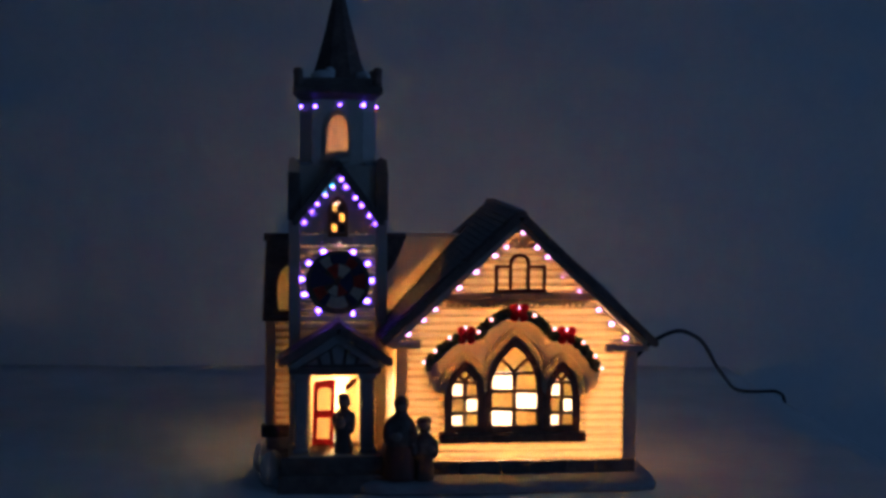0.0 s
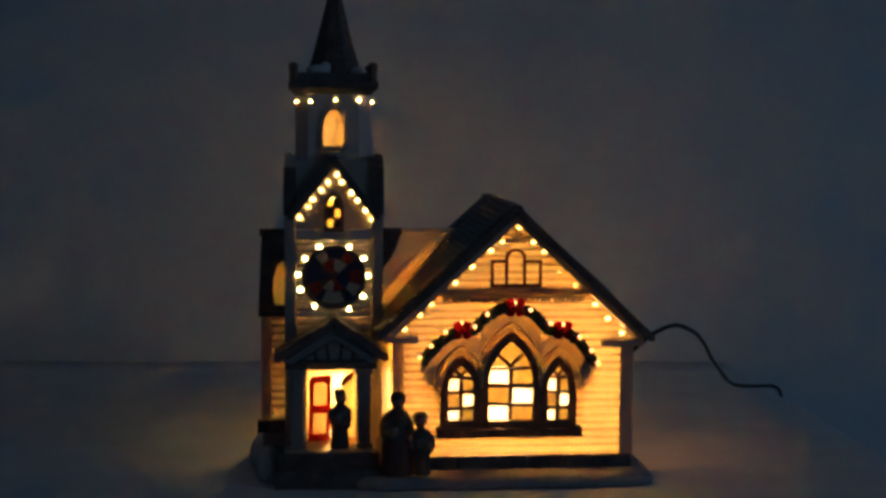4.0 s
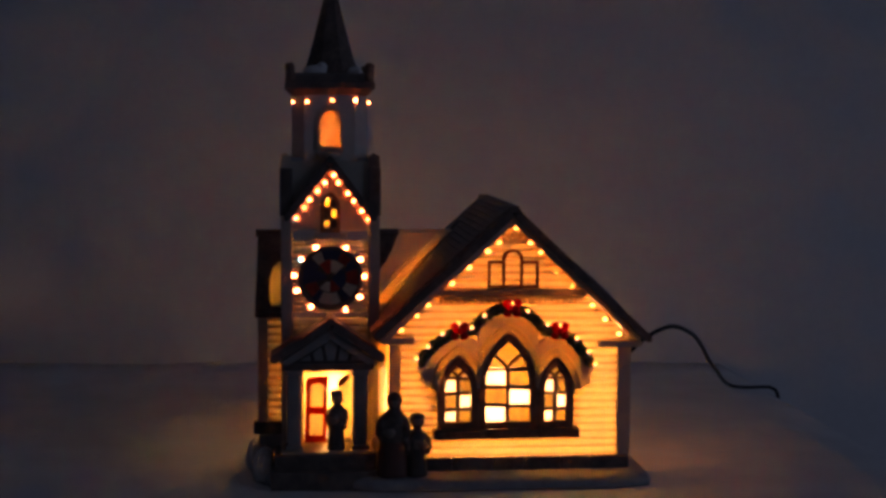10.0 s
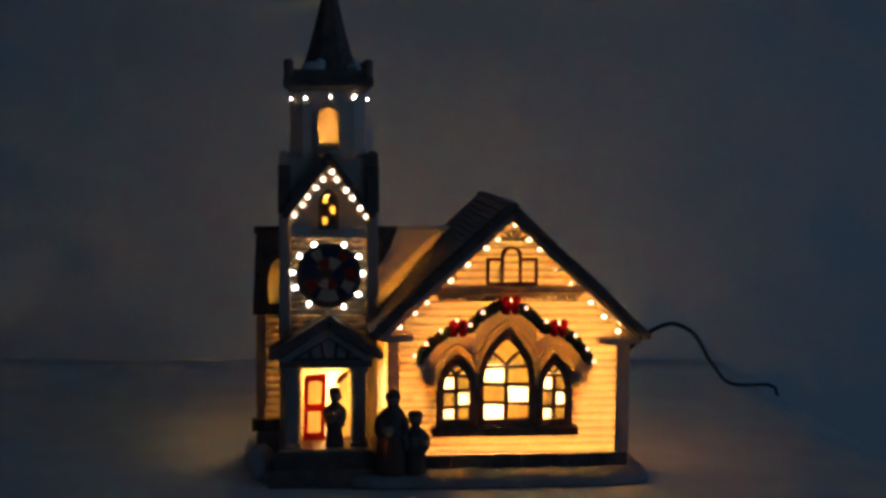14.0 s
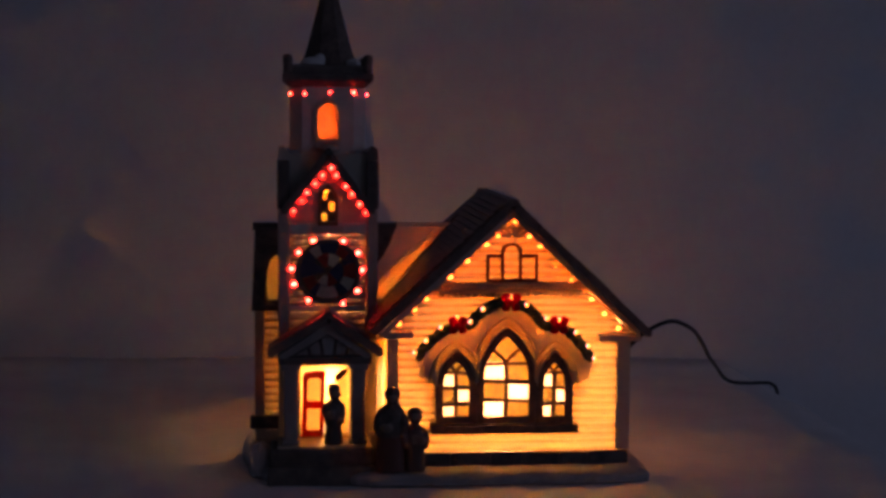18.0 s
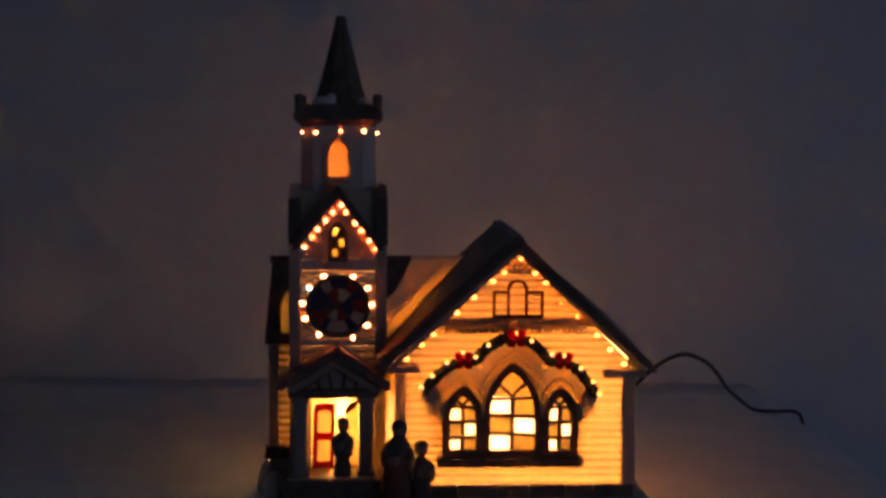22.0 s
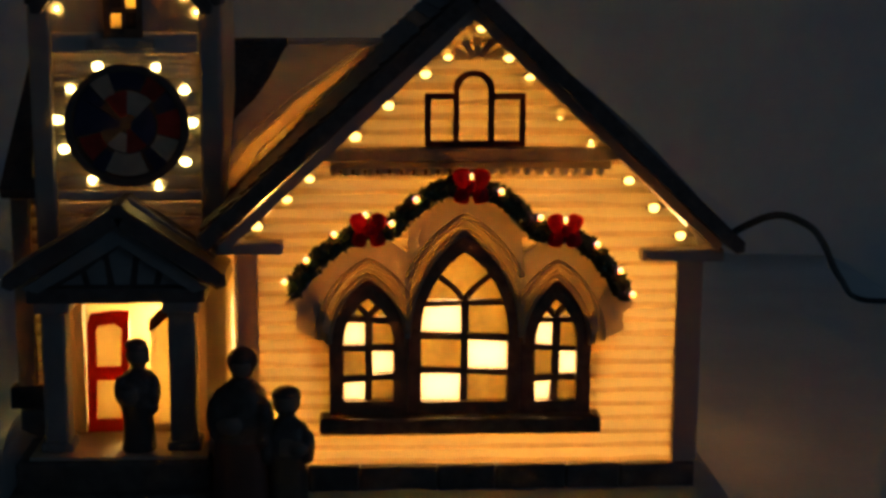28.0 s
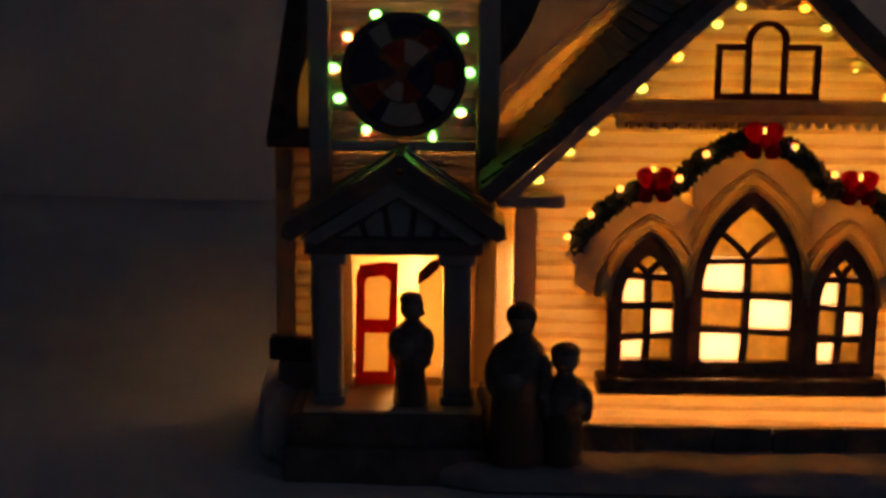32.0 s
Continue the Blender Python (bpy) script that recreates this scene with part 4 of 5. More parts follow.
        i = [(cx + r0 * math.cos(a1 - (a1 - a0) * k / n), cz + r0 * math.sin(a1 - (a1 - a0) * k / n)) for k in range(n + 1)]
        part("glass_piece", plate(bmesh.new(), o + i, [], TY - 0.0022, TY - 0.0014), looks[kind], rose)
    # kind, middle and half width in degrees, inner and outer reach
    for kind, mid, half, r0, r1 in (("w", 120, 11, 0.54, 0.90), ("w", 66, 22, 0.20, 0.56), ("w", 244, 22, 0.14, 0.44), ("w", 268, 25, 0.47, 0.82), ("w", 330, 13, 0.50, 0.86),
                                    ("r", 108, 20, 0.16, 0.56), ("r", 54, 12, 0.58, 0.86), ("r", 2, 17, 0.50, 0.86), ("r", 290, 23, 0.08, 0.44), ("r", 210, 15, 0.46, 0.80),
                                    ("b", 88, 20, 0.60, 0.88), ("b", 358, 44, 0.06, 0.47), ("b", 170, 22, 0.12, 0.86), ("b", 308, 8, 0.50, 0.87), ("b", 30, 10, 0.52, 0.86), ("b", 235, 8, 0.50, 0.86), ("b", 140, 7, 0.50, 0.86)):
        petal(math.radians(mid - half), math.radians(mid + half), r0 * R, r1 * R, kind)
    # low clapboards on the tower front, between the pilasters and round the window
    def boards(z_lo, z_hi, half, hole=None):
        z = z_lo
        while z < z_hi - 0.001:
            zt = min(z + 0.0043, z_hi)
            gap = 0.0
            if hole:
                dz = max(abs(z - hole[0]), abs(zt - hole[0]))
                gap = math.sqrt(max(0.0, hole[1] ** 2 - dz * dz))
            for lo, hi in (((-half, half),) if gap == 0 else ((-half, -gap), (gap, half))):
                if hi - lo > 0.0008:
                    part("clapboard", plank(TX + lo, TX + hi, TX + lo, TX + hi, z, zt, TY + 0.0001, 0.0007, 0.0020), (TOWER_BOARD, TOWER_BOARD, TOWER_BOARD), church)
            z = zt
    boards(0.0957, 0.1373, 0.0218, (0.1157, 0.0172))
    boards(0.0700, 0.0923, 0.0218)
    # upper shaft with chamfered corners and a pointed opening in front
    h, c = 0.0221, 0.0072
    z0, z1 = 0.1830, 0.2225
    yc = TY + 0.005 + h
    bm = bmesh.new()
    ow = lancet(TX - 0.0059, TX + 0.0059, 0.1925, 0.2050, 0.2138, 8)
    plate(bm, [(TX - h + c, z0), (TX + h - c, z0), (TX + h - c, z1), (TX - h + c, z1)], [ow], yc - h, yc - h + 0.002)
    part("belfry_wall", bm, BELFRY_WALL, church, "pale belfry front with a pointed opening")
    ring = [(-h, -h + c), (-h + c, -h), (h - c, -h), (h, -h + c), (h, h - c), (h - c, h), (-h + c, h), (-h, h - c)]
    for i in range(8):
        if i == 1:
            continue
        (ax, ay), (bx, by) = ring[i], ring[(i + 1) % 8]
        bm = bmesh.new()
        lo = [(ax, ay), (bx, by), (bx * 0.90, by * 0.90), (ax * 0.90, ay * 0.90)]
        va = [bm.verts.new((TX + x, yc + y, z0)) for x, y in lo]
        vb = [bm.verts.new((TX + x, yc + y, z1)) for x, y in lo]
        bm.faces.new(va[::-1])
        bm.faces.new(vb)
        for k in range(4):
            bm.faces.new((va[k], va[(k + 1) % 4], vb[(k + 1) % 4], vb[k]))
        part("belfry_wall", bm, BELFRY_WALL, church)
    part("belfry_window_frame", plate(bmesh.new(), lancet(TX - 0.0076, TX + 0.0076, 0.1905, 0.2050, 0.2165, 8), [ow], yc - h - 0.0018, yc - h - 0.0001), TRIM, church, "brown pointed frame")
    part("belfry_pane", plate(bmesh.new(), lancet(TX - 0.0062, TX + 0.0062, 0.1922, 0.2050, 0.2141, 8), [], yc - h + 0.0022, yc - h + 0.0030), BELFRY, church, "cream pane glowing from inside")
    box_part("belfry_sill", (TX - 0.0072, TX + 0.0072, yc - h - 0.0030, yc - h - 0.0001, 0.1862, 0.1896), TOWER_WALL, church, "", 0.0008)
    # cornice, corner posts and spire
    rows = [(0.0215, 0.2218), (0.0245, 0.2245), (0.0262, 0.2262), (0.0262, 0.2295), (0.0244, 0.2310), (0.0240, 0.2340), (0.0200, 0.2352)]
    bm = bmesh.new()
    rs = [[bm.verts.new((TX + sx * r, yc + sy * r, z)) for sx, sy in ((-1, -1), (1, -1), (1, 1), (-1, 1))] for r, z in rows]
    for a, b in zip(rs, rs[1:]):
        for k in range(4):
            bm.faces.new((a[k], a[(k + 1) % 4], b[(k + 1) % 4], b[k]))
    bm.faces.new(rs[0][::-1])
    bm.faces.new(rs[-1])
    part("cornice", bm, DARK, church, "dark brown flared cornice")
    for sx in (-1, 1):
        for sy in (-1, 1):
            x, y = TX + sx * 0.0228, yc + sy * 0.0228
            bm = bmesh.new()
            loft(bm, [(x, y, 0.2300, 0.0030, 0.0030), (x, y, 0.2330, 0.0028, 0.0028), (x + sx * 0.0003, y, 0.2375, 0.0027, 0.0026), (x + sx * 0.0004, y, 0.2392, 0.0029, 0.0028), (x + sx * 0.0004, y, 0.2405, 0.0022, 0.0022), (x, y, 0.2410, 0.0008, 0.0008)], 10, 0.06)
            smooth(part("corner_post", bm, STONE, church, "small dark worn pinnacle"))
    bm = bmesh.new()
    prof = [(0.0166, 0.2345), (0.0152, 0.2390), (0.0128, 0.2465), (0.0095, 0.2590), (0.0064, 0.2715), (0.0044, 0.2800), (0.0035, 0.2845), (0.0033, 0.2866), (0.0018, 0.2880)]
    n = 8
    rs = [[bm.verts.new((TX + 0.0012 + r * 1.06 * math.cos(math.tau * (k + 0.5) / n), yc + r * 1.06 * math.sin(math.tau * (k + 0.5) / n), z)) for k in range(n)] for r, z in prof]
    for a, b in zip(rs, rs[1:]):
        for k in range(n):
            bm.faces.new((a[k], a[(k + 1) % n], b[(k + 1) % n], b[k]))
    bm.faces.new(rs[0][::-1])
    bm.faces.new(rs[-1])
    part("spire", bm, ROOF, church, "tall dark eight-sided spire")
    for c, r in (((-0.0085, -0.0150, 0.2375), (0.0085, 0.0045, 0.0042)), ((-0.0045, -0.0145, 0.2395), (0.0040, 0.0035, 0.0040)), ((0.0150, -0.0120, 0.2370), (0.0055, 0.0045, 0.0040)), ((0.0, 0.0160, 0.2370), (0.0120, 0.0045, 0.0035))):
        smooth(part("spire_snow", blob(bmesh.new(), (TX + c[0], yc + c[1], c[2] - 0.0012), [v * 0.85 for v in r], 9), SNOW_ROOF, church, "white snow at the foot of the spire"))


def porch():
    yf = 0.002
    # stone base in blocks with two worn steps
    base = empty("porch_base", Matrix.Identity(4))
    base.parent = church
    base["label"] = "dark stone steps of the porch"
    for z0, z1, y, e in ((0.0, 0.0098, -0.0125, 0.0018), (0.0100, 0.0190, -0.0085, 0.0)):
        box_part("step", (TX - 0.0330 - e, TX + 0.0255 + e * 0.5, y, TY, z0 - 0.002, z1), STONE, base, "", 0.0012)
    box_part("porch_floor", (TX - 0.0290, TX + 0.0245, -0.0070, TY + 0.0025, 0.0190, 0.0202), TRIM, church, "pale porch floor lit from the door", 0.0004)
    # columns with capitals and feet
    for x0, x1 in ((-0.1302, -0.1205), (-0.0922, -0.0819)):
        col = empty("column", Matrix.Identity(4))
        col.parent = church
        col["label"] = "grey-white square porch column"
        box_part("shaft", (x0 + 0.0010, x1 - 0.0010, yf - 0.0035, yf + 0.0045, 0.0225, 0.0640), GREY, col, "", 0.0012)
        box_part("capital", (x0 - 0.0004, x1 + 0.0004, yf - 0.0050, yf + 0.0060, 0.0635, 0.0672), GREY, col, "", 0.0008)
        box_part("foot", (x0, x1, yf - 0.0045, yf + 0.0055, 0.0202, 0.0230), GREY, col, "", 0.0007)
    # side walls of the porch behind the columns
    box_part("porch_side", (-0.1300, -0.1275, yf + 0.006, TY - 0.0002, 0.0202, 0.0670), PORCELAIN, church, "", 0.0003)
    # entablature, pediment and roof
    box_part("porch_beam", (-0.1325, -0.0795, yf - 0.0055, TY - 0.0002, 0.0668, 0.0715), DARK, church, "", 0.0008)
    ax, az = -0.1042, 0.0905
    tym = [(-0.1285, 0.0714), (-0.0825, 0.0714), (ax, az - 0.0050)]
    part("pediment", prism(bmesh.new(), tym, yf - 0.0030, yf + 0.004), DARK, church)
    for s, ex in ((-1, -0.1335), (1, -0.0782)):
        line = [(ax, az), (ex, 0.0715), (ex - s * 0.0048, 0.0702), (ax, az - 0.0058)]
        part("raking_board", prism(bmesh.new(), line, yf - 0.0062, yf - 0.0002), GREY, church, "grey-white sloping board")
        roof_slab("porch_roof", (ax, az), (ex + s * 0.0022, 0.0718), yf - 0.0085, TY - 0.0002, 0.0056, DARK, church, "glossy dark porch roof slope")
    part("porch_ridge", prism(bmesh.new(), [(ax - 0.0046, az + 0.0026), (ax + 0.0046, az + 0.0026), (ax + 0.0012, az + 0.0068), (ax - 0.0012, az + 0.0068)], yf - 0.0086, TY - 0.0003), DARK, church)
    for s in (-1, 1):
        line = [(ax + s * 0.0010, az + 0.0070), (ax + s * 0.0100, az + 0.0006), (ax + s * 0.0190, az - 0.0056), (ax + s * 0.0270, az - 0.0112)]
        smooth(part("roof_snow", tube(bmesh.new(), curve_through([(x, yf + 0.004, z - 0.0004) for x, z in line], 5), lambda i: 0.0007 + 0.0005 * math.sin(i * 1.7) ** 2, 7), SNOW_SOLID, church))
    # cream reflector added behind the entrance to brighten the gap at the open leaf
    box_part("vestibule_wall", (TX - 0.022, TX + 0.022, 0.0575, 0.0590, 0.0195, 0.0820), DOOR_PANEL, church, "", 0.0003)
    # pale petals of the pediment
    mid = [(-2.1, 72.4), (2.1, 72.4), (3.7, 81.3), (0, 84.2), (-3.7, 81.3)]
    near = [(4.4, 72.4), (9.2, 72.4), (10.4, 76.6), (6.4, 79.9), (5.2, 79.6)]
    far = [(11.4, 72.4), (18.0, 72.4), (12.2, 75.6)]
    for shape in (mid, near, [(-x, z) for x, z in near], far, [(-x, z) for x, z in far]):
        part("pediment_petal", prism(bmesh.new(), [(ax + x / 1000, z / 1000) for x, z in shape], yf - 0.0042, yf - 0.0031), GREY, church)
    # double door: the red leaf, and the other one standing open
    door = empty("church_door", Matrix.Identity(4))
    door.parent = church
    door["label"] = "red door leaf with two cream panels, ajar"
    y = TY - 0.0006
    part("stile", plate(bmesh.new(), [(-0.1190, 0.0208), (-0.1066, 0.0212), (-0.1052, 0.0600), (-0.1100, 0.0602), (-0.1172, 0.0592), (-0.1184, 0.0560)],
                        [[(-0.1164, 0.0250), (-0.1086, 0.0250), (-0.1082, 0.0378), (-0.1160, 0.0378)], [(-0.1160, 0.0420), (-0.1082, 0.0420), (-0.1076, 0.0545), (-0.1100, 0.0562), (-0.1150, 0.0555), (-0.1158, 0.0535)]], y - 0.0016, y + 0.0002), RED_DOOR, door)
    box_part("panel", (-0.1168, -0.1076, y - 0.0006, y + 0.0000, 0.0240, 0.0385), DOOR_PANEL, door, "", 0.0002)
    box_part("panel", (-0.1166, -0.1070, y - 0.0006, y + 0.0000, 0.0415, 0.0565), DOOR_PANEL, door, "", 0.0002)
    leaf = empty("open_door_leaf", Matrix.Identity(4))
    leaf.parent = church
    leaf["label"] = "second door leaf swung inwards"
    quad = [(-0.0995, 0.0208), (-0.0918, 0.0208), (-0.0918, 0.0622), (-0.0960, 0.0600), (-0.0990, 0.0568)]
    part("leaf", prism(bmesh.new(), quad, y + 0.0012, y + 0.0026), DOOR_PANEL, leaf)
    top = [(-0.0996, 0.0528), (-0.0965, 0.0548), (-0.0930, 0.0580), (-0.0921, 0.0612), (-0.0962, 0.0600), (-0.0994, 0.0568)]
    part("leaf_top", prism(bmesh.new(), top, y + 0.0002, y + 0.0010), BROWN, leaf)
    # door surround
    for b in ((-0.1222, -0.1195, 0.0205, 0.0625), (-0.0915, -0.0890, 0.0205, 0.0625)):
        box_part("door_jamb", (b[0], b[1], TY - 0.0030, TY - 0.0001, b[2], b[3]), TRIM, church, "", 0.0004)
    box_part("door_lintel", (-0.1222, -0.0890, TY - 0.0032, TY - 0.0001, 0.0626, 0.0655), TRIM, church, "", 0.0004)
    # low newel beside the steps
    bm = bmesh.new()
    loft(bm, [(-0.0772, 0.002, 0.0050, 0.0034, 0.0034), (-0.0772, 0.002, 0.0200, 0.0032, 0.0032), (-0.0772, 0.002, 0.0235, 0.0038, 0.0038), (-0.0772, 0.002, 0.0262, 0.0030, 0.0030), (-0.0772, 0.002, 0.0270, 0.0012, 0.0012)], 12)
    smooth(part("newel", bm, TRIM, church))


def base_plate():
    """The snowy base with an uneven outline and a soft upper edge."""
    out = [(-0.1445, 0.010), (-0.1385, -0.004), (-0.122, -0.0095), (-0.098, -0.0100), (-0.088, -0.0150), (-0.078, -0.0185), (-0.060, -0.0190), (-0.040, -0.020), (-0.015, -0.0205), (0.010, -0.0195), (0.035, -0.0205), (0.060, -0.0200), (0.076, -0.016), (0.081, -0.006), (0.081, 0.060), (0.080, 0.128), (0.060, 0.136), (-0.060, 0.136), (-0.140, 0.112), (-0.153, 0.080), (-0.152, 0.045), (-0.147, 0.020)]
    pts = [Vector((p.x, p.y)) for p in curve_through([(x, y, 0) for x, y in out] + [(*out[0], 0)], 5)[:-1]]
    c = Vector((-0.035, 0.05))
    bm = bmesh.new()
    rows = []
    for k, z in ((1.0, -0.0015), (1.004, 0.0016), (0.992, 0.0036), (0.965, 0.0050), (0.90, 0.0058), (0.6, 0.0058)):
        rows.append([bm.verts.new((*(c + (p - c) * k), z + (0.0006 * noise.noise((p.x * 60, p.y * 60, z * 50)) if z > 0 else 0))) for p in pts])
    for a, b in zip(rows, rows[1:]):
        for i in range(len(pts)):
            j = (i + 1) % len(pts)
            bm.faces.new((a[i], a[j], b[j], b[i]))
    bm.faces.new(rows[-1])
    smooth(part("snowy_base", bm, SNOW_SOLID, church, "uneven white snow base, its dimness in the grey colour"))
    # drifts beside the porch and the wing
    for cx, cy, a, b, h in ((-0.1430, 0.024, 0.0075, 0.022, 0.0150), (-0.1480, 0.058, 0.007, 0.026, 0.014)):
        bm = bmesh.new()
        loft(bm, [(cx, cy, 0.0, a, b), (cx, cy, h * 0.4, a * 0.95, b * 0.93), (cx, cy, h * 0.75, a * 0.75, b * 0.75), (cx, cy, h * 0.95, a * 0.4, b * 0.4), (cx, cy, h, a * 0.1, b * 0.1)], 18, 0.05)
        smooth(part("snow_drift", bm, SNOW_ROOF, church))


def raised(build, by):
    """Builds parts of the church and sets them up by a small lift."""
    old = set(church.children)
    build()
    for ob in church.children:
        if ob not in old:
            ob.location += Vector(by)


raised(tower, (-0.0005, 0, 0.0014))
raised(porch, (-0.0006, 0, -0.0010))
base_plate()


# ---- garland and bows ----
def garland():
    line = [(-53.5, 70.9), (-48.0, 78.1), (-40.0, 84.5), (-31.0, 88.7), (-24.5, 88.7), (-20.7, 92.9), (-14.2, 98.0), (-7.8, 101.3), (-1.2, 101.9), (5.3, 99.9), (12.0, 95.9), (17.3, 90.0), (20.4, 87.7), (26.3, 88.3), (34.6, 83.3), (40.4, 77.3), (45.6, 69.0)]
    pts = curve_through([(x / 1000, -0.0072, z / 1000) for x, z in line], 7)
    g = empty("garland", Matrix.Identity(4))
    g.parent = church
    g["label"] = "dark green fir garland along the window mouldings"
    rnd = random.Random(7)
    part("core", tube(bmesh.new(), pts, lambda i: 0.0024 + 0.0008 * rnd.random(), 8), GREEN, g)
    bm = bmesh.new()
    for p in pts:
        for k in range(16):
            a = rnd.uniform(0, math.tau)
            d = Vector((rnd.uniform(-1, 1), math.cos(a) * 0.8 - 0.2, math.sin(a))).normalized()
            q = p + d * 0.0021
            side = d.cross(Vector((rnd.random(), rnd.random(), rnd.random()))).normalized()
            up = d.cross(side)
            ln, w = rnd.uniform(0.0010, 0.0021), rnd.uniform(0.0007, 0.0013)
            v = [bm.verts.new(q + side * w), bm.verts.new(q - side * w), bm.verts.new(q + d * ln), bm.verts.new(q + d * ln * 0.4 + up * w * 0.8), bm.verts.new(q + d * ln * 0.4 - up * w * 0.8)]
            for f in ((0, 3, 2), (3, 1, 2), (1, 4, 2), (4, 0, 2), (0, 1, 3), (1, 0, 4)):
                bm.faces.new([v[i] for i in f])
    tagged(part("needles", bm, GREEN, g), kind="stuff")
    for x, z, s in ((-31.2, 88.8, 1.05), (-0.8, 101.8, 1.10), (27.2, 88.4, 1.05)):
        bow = empty("bow", Matrix.Translation((x / 1000, -0.0100, z / 1000)))
        bow.parent = church
        bow["label"] = "red ribbon bow"
        for side in (-1, 1):
            bm = bmesh.new()
            loft(bm, [(0, 0, -0.0008, 0.0012, 0.0012), (0, 0, 0.0008, 0.0021, 0.0019), (0, 0, 0.0026, 0.0025, 0.0022), (0, 0, 0.0040, 0.0022, 0.0018), (0, 0, 0.0047, 0.0011, 0.0009)], 12, 0.06)
            smooth(part("loop", bm, RED, bow, "", pose(side * 0.0022, 0, 0.0002, 0, side * 14, 0) @ Matrix.Scale(s, 4)))
            bm = bmesh.new()
            loft(bm, [(0, 0, 0.0006, 0.0014, 0.0010), (0, 0, -0.0014, 0.0020, 0.0015), (0, 0, -0.0034, 0.0022, 0.0013), (0, 0, -0.0044, 0.0018, 0.0008), (0, 0, -0.0047, 0.0008, 0.0004)], 10, 0.06)
            smooth(part("tail", bm, RED, bow, "", pose(side * 0.0021, 0.0002, 0, 0, -side * 12, 0) @ Matrix.Scale(s, 4)))
        smooth(part("knot", blob(bmesh.new(), (0, -0.0008, 0.0002), (0.0016 * s, 0.0020, 0.0019 * s), 8), RED, bow))


garland()


# ---- beads that change colour ----
def bead_mesh(r, mat):
    bm = bmesh.new()
    bmesh.ops.create_uvsphere(bm, u_segments=36, v_segments=24, radius=r)
    me = bpy.data.meshes.new("light_bead")
    bm.to_mesh(me)
    bm.free()
    me.materials.append(mat)
    for p in me.polygons:
        p.use_smooth = True
    return me


BEAD_R = 0.0030
SMALL_R, TOP_R = 0.0010, 0.0029
MESH_TOP = bead_mesh(TOP_R, BEAD)
MESH_BEAD, MESH_PALE, MESH_TINY, MESH_SWAG = bead_mesh(BEAD_R, BEAD), bead_mesh(TOP_R, BEAD_PALE), bead_mesh(0.0011, BEAD), bead_mesh(SMALL_R, BEAD_SWAG)
beads = []
rb = random.Random(3)


def add_bead(x, z, y, width, me, lead):
    """A bead sunk in the surface at y, so that a cap of the given half width stands out."""
    r = 0.0011 if me is MESH_TINY else SMALL_R if me is MESH_SWAG else TOP_R if me in (MESH_TOP, MESH_PALE) else BEAD_R
    width = width * 0.72
    cap = r - math.sqrt(max(0.0, r * r - min(width, r * 0.9) ** 2))
    ob = place("light_bead", me, church, "", Matrix.Translation((x / 1000, y - cap + r, z / 1000)))
    ob["label"] = "small colour-changing light"
    beads.append((ob, Vector((x / 1000, y - cap + r, z / 1000)), lead))
    if me not in (MESH_TINY, MESH_SWAG):
        bead_shield(ob.location, r, math.asin(min(width / r, 0.9)))


def bead_shield(at, r, open_angle, mat=RUBBER):
    """An opaque cup added round the sunk part of a bead, below the surface, to block stray colours."""
    bm = bmesh.new()
    rows = []
    first = max(math.acos((math.cos(open_angle) - 0.004) / 1.012), 0.60)
    for k in range(13):
        a = first + (math.pi * 0.97 - first) * k / 12
        rows.append([bm.verts.new((r * 1.012 * math.sin(a) * math.cos(math.tau * i / 32), -r * 1.012 * math.cos(a), r * 1.012 * math.sin(a) * math.sin(math.tau * i / 32))) for i in range(32)])
    for a, b in zip(rows, rows[1:]):
        for i in range(32):
            bm.faces.new((a[i], a[(i + 1) % 32], b[(i + 1) % 32], b[i]))
    bm.faces.new(rows[-1])
    part("light_socket", bm, mat, church, "", Matrix.Translation(at))


TOP = [(-117.6, 219.7, 1.2), (-103.1, 220.7, 0.95), (-90.0, 220.6, 0.95)]
GABLE = [(-124.2, 152.3, 1.0, 0.5), (-119.6, 158.3, 0.65, 0.45), (-116.5, 162.9, 1.1, 0.0), (-111.8, 168.1, 1.05, -0.5), (-107.6, 172.9, 1.1, -0.55), (-102.5, 177.2, 1.2, 0.1), (-99.8, 172.9, 1.05, 0.15), (-94.3, 166.6, 1.3, 0.2), (-90.7, 162.1, 1.05, 0.05), (-86.1, 156.2, 1.25, 0.2), (-82.6, 151.3, 0.9, 0.0)]
ROSE = [(-112.9, 134.7, 1.1, 0.0), (-95.4, 134.2, 1.1, 0.15), (-86.9, 128.2, 1.25, 0.35), (-84.7, 117.6, 1.25, 0.3), (-87.2, 105.8, 1.05, 0.4), (-95.6, 98.7, 1.05, 0.35), (-115.8, 99.8, 1.1, 0.45), (-124.0, 109.8, 1.3, 0.0), (-125.5, 118.8, 0.75, 0.4), (-121.3, 128.6, 1.2, 0.55)]
NAVE = [(2.5, 148.0, 1.15), (10.7, 139.2, 1.3), (16.9, 132.4, 1.15), (26.2, 122.3, 1.0), (35.6, 112.9, 1.35), (47.6, 101.8, 1.15), (55.4, 93.8, 1.35), (63.8, 85.4, 1.5), (-7.4, 139.7, 0.85), (-14.0, 134.4, 0.85), (-25.0, 124.7, 1.05), (-34.9, 115.5, 1.2), (-48.6, 103.4, 1.05), (-55.3, 96.2, 1.0), (-64.3, 88.3, 1.5)]
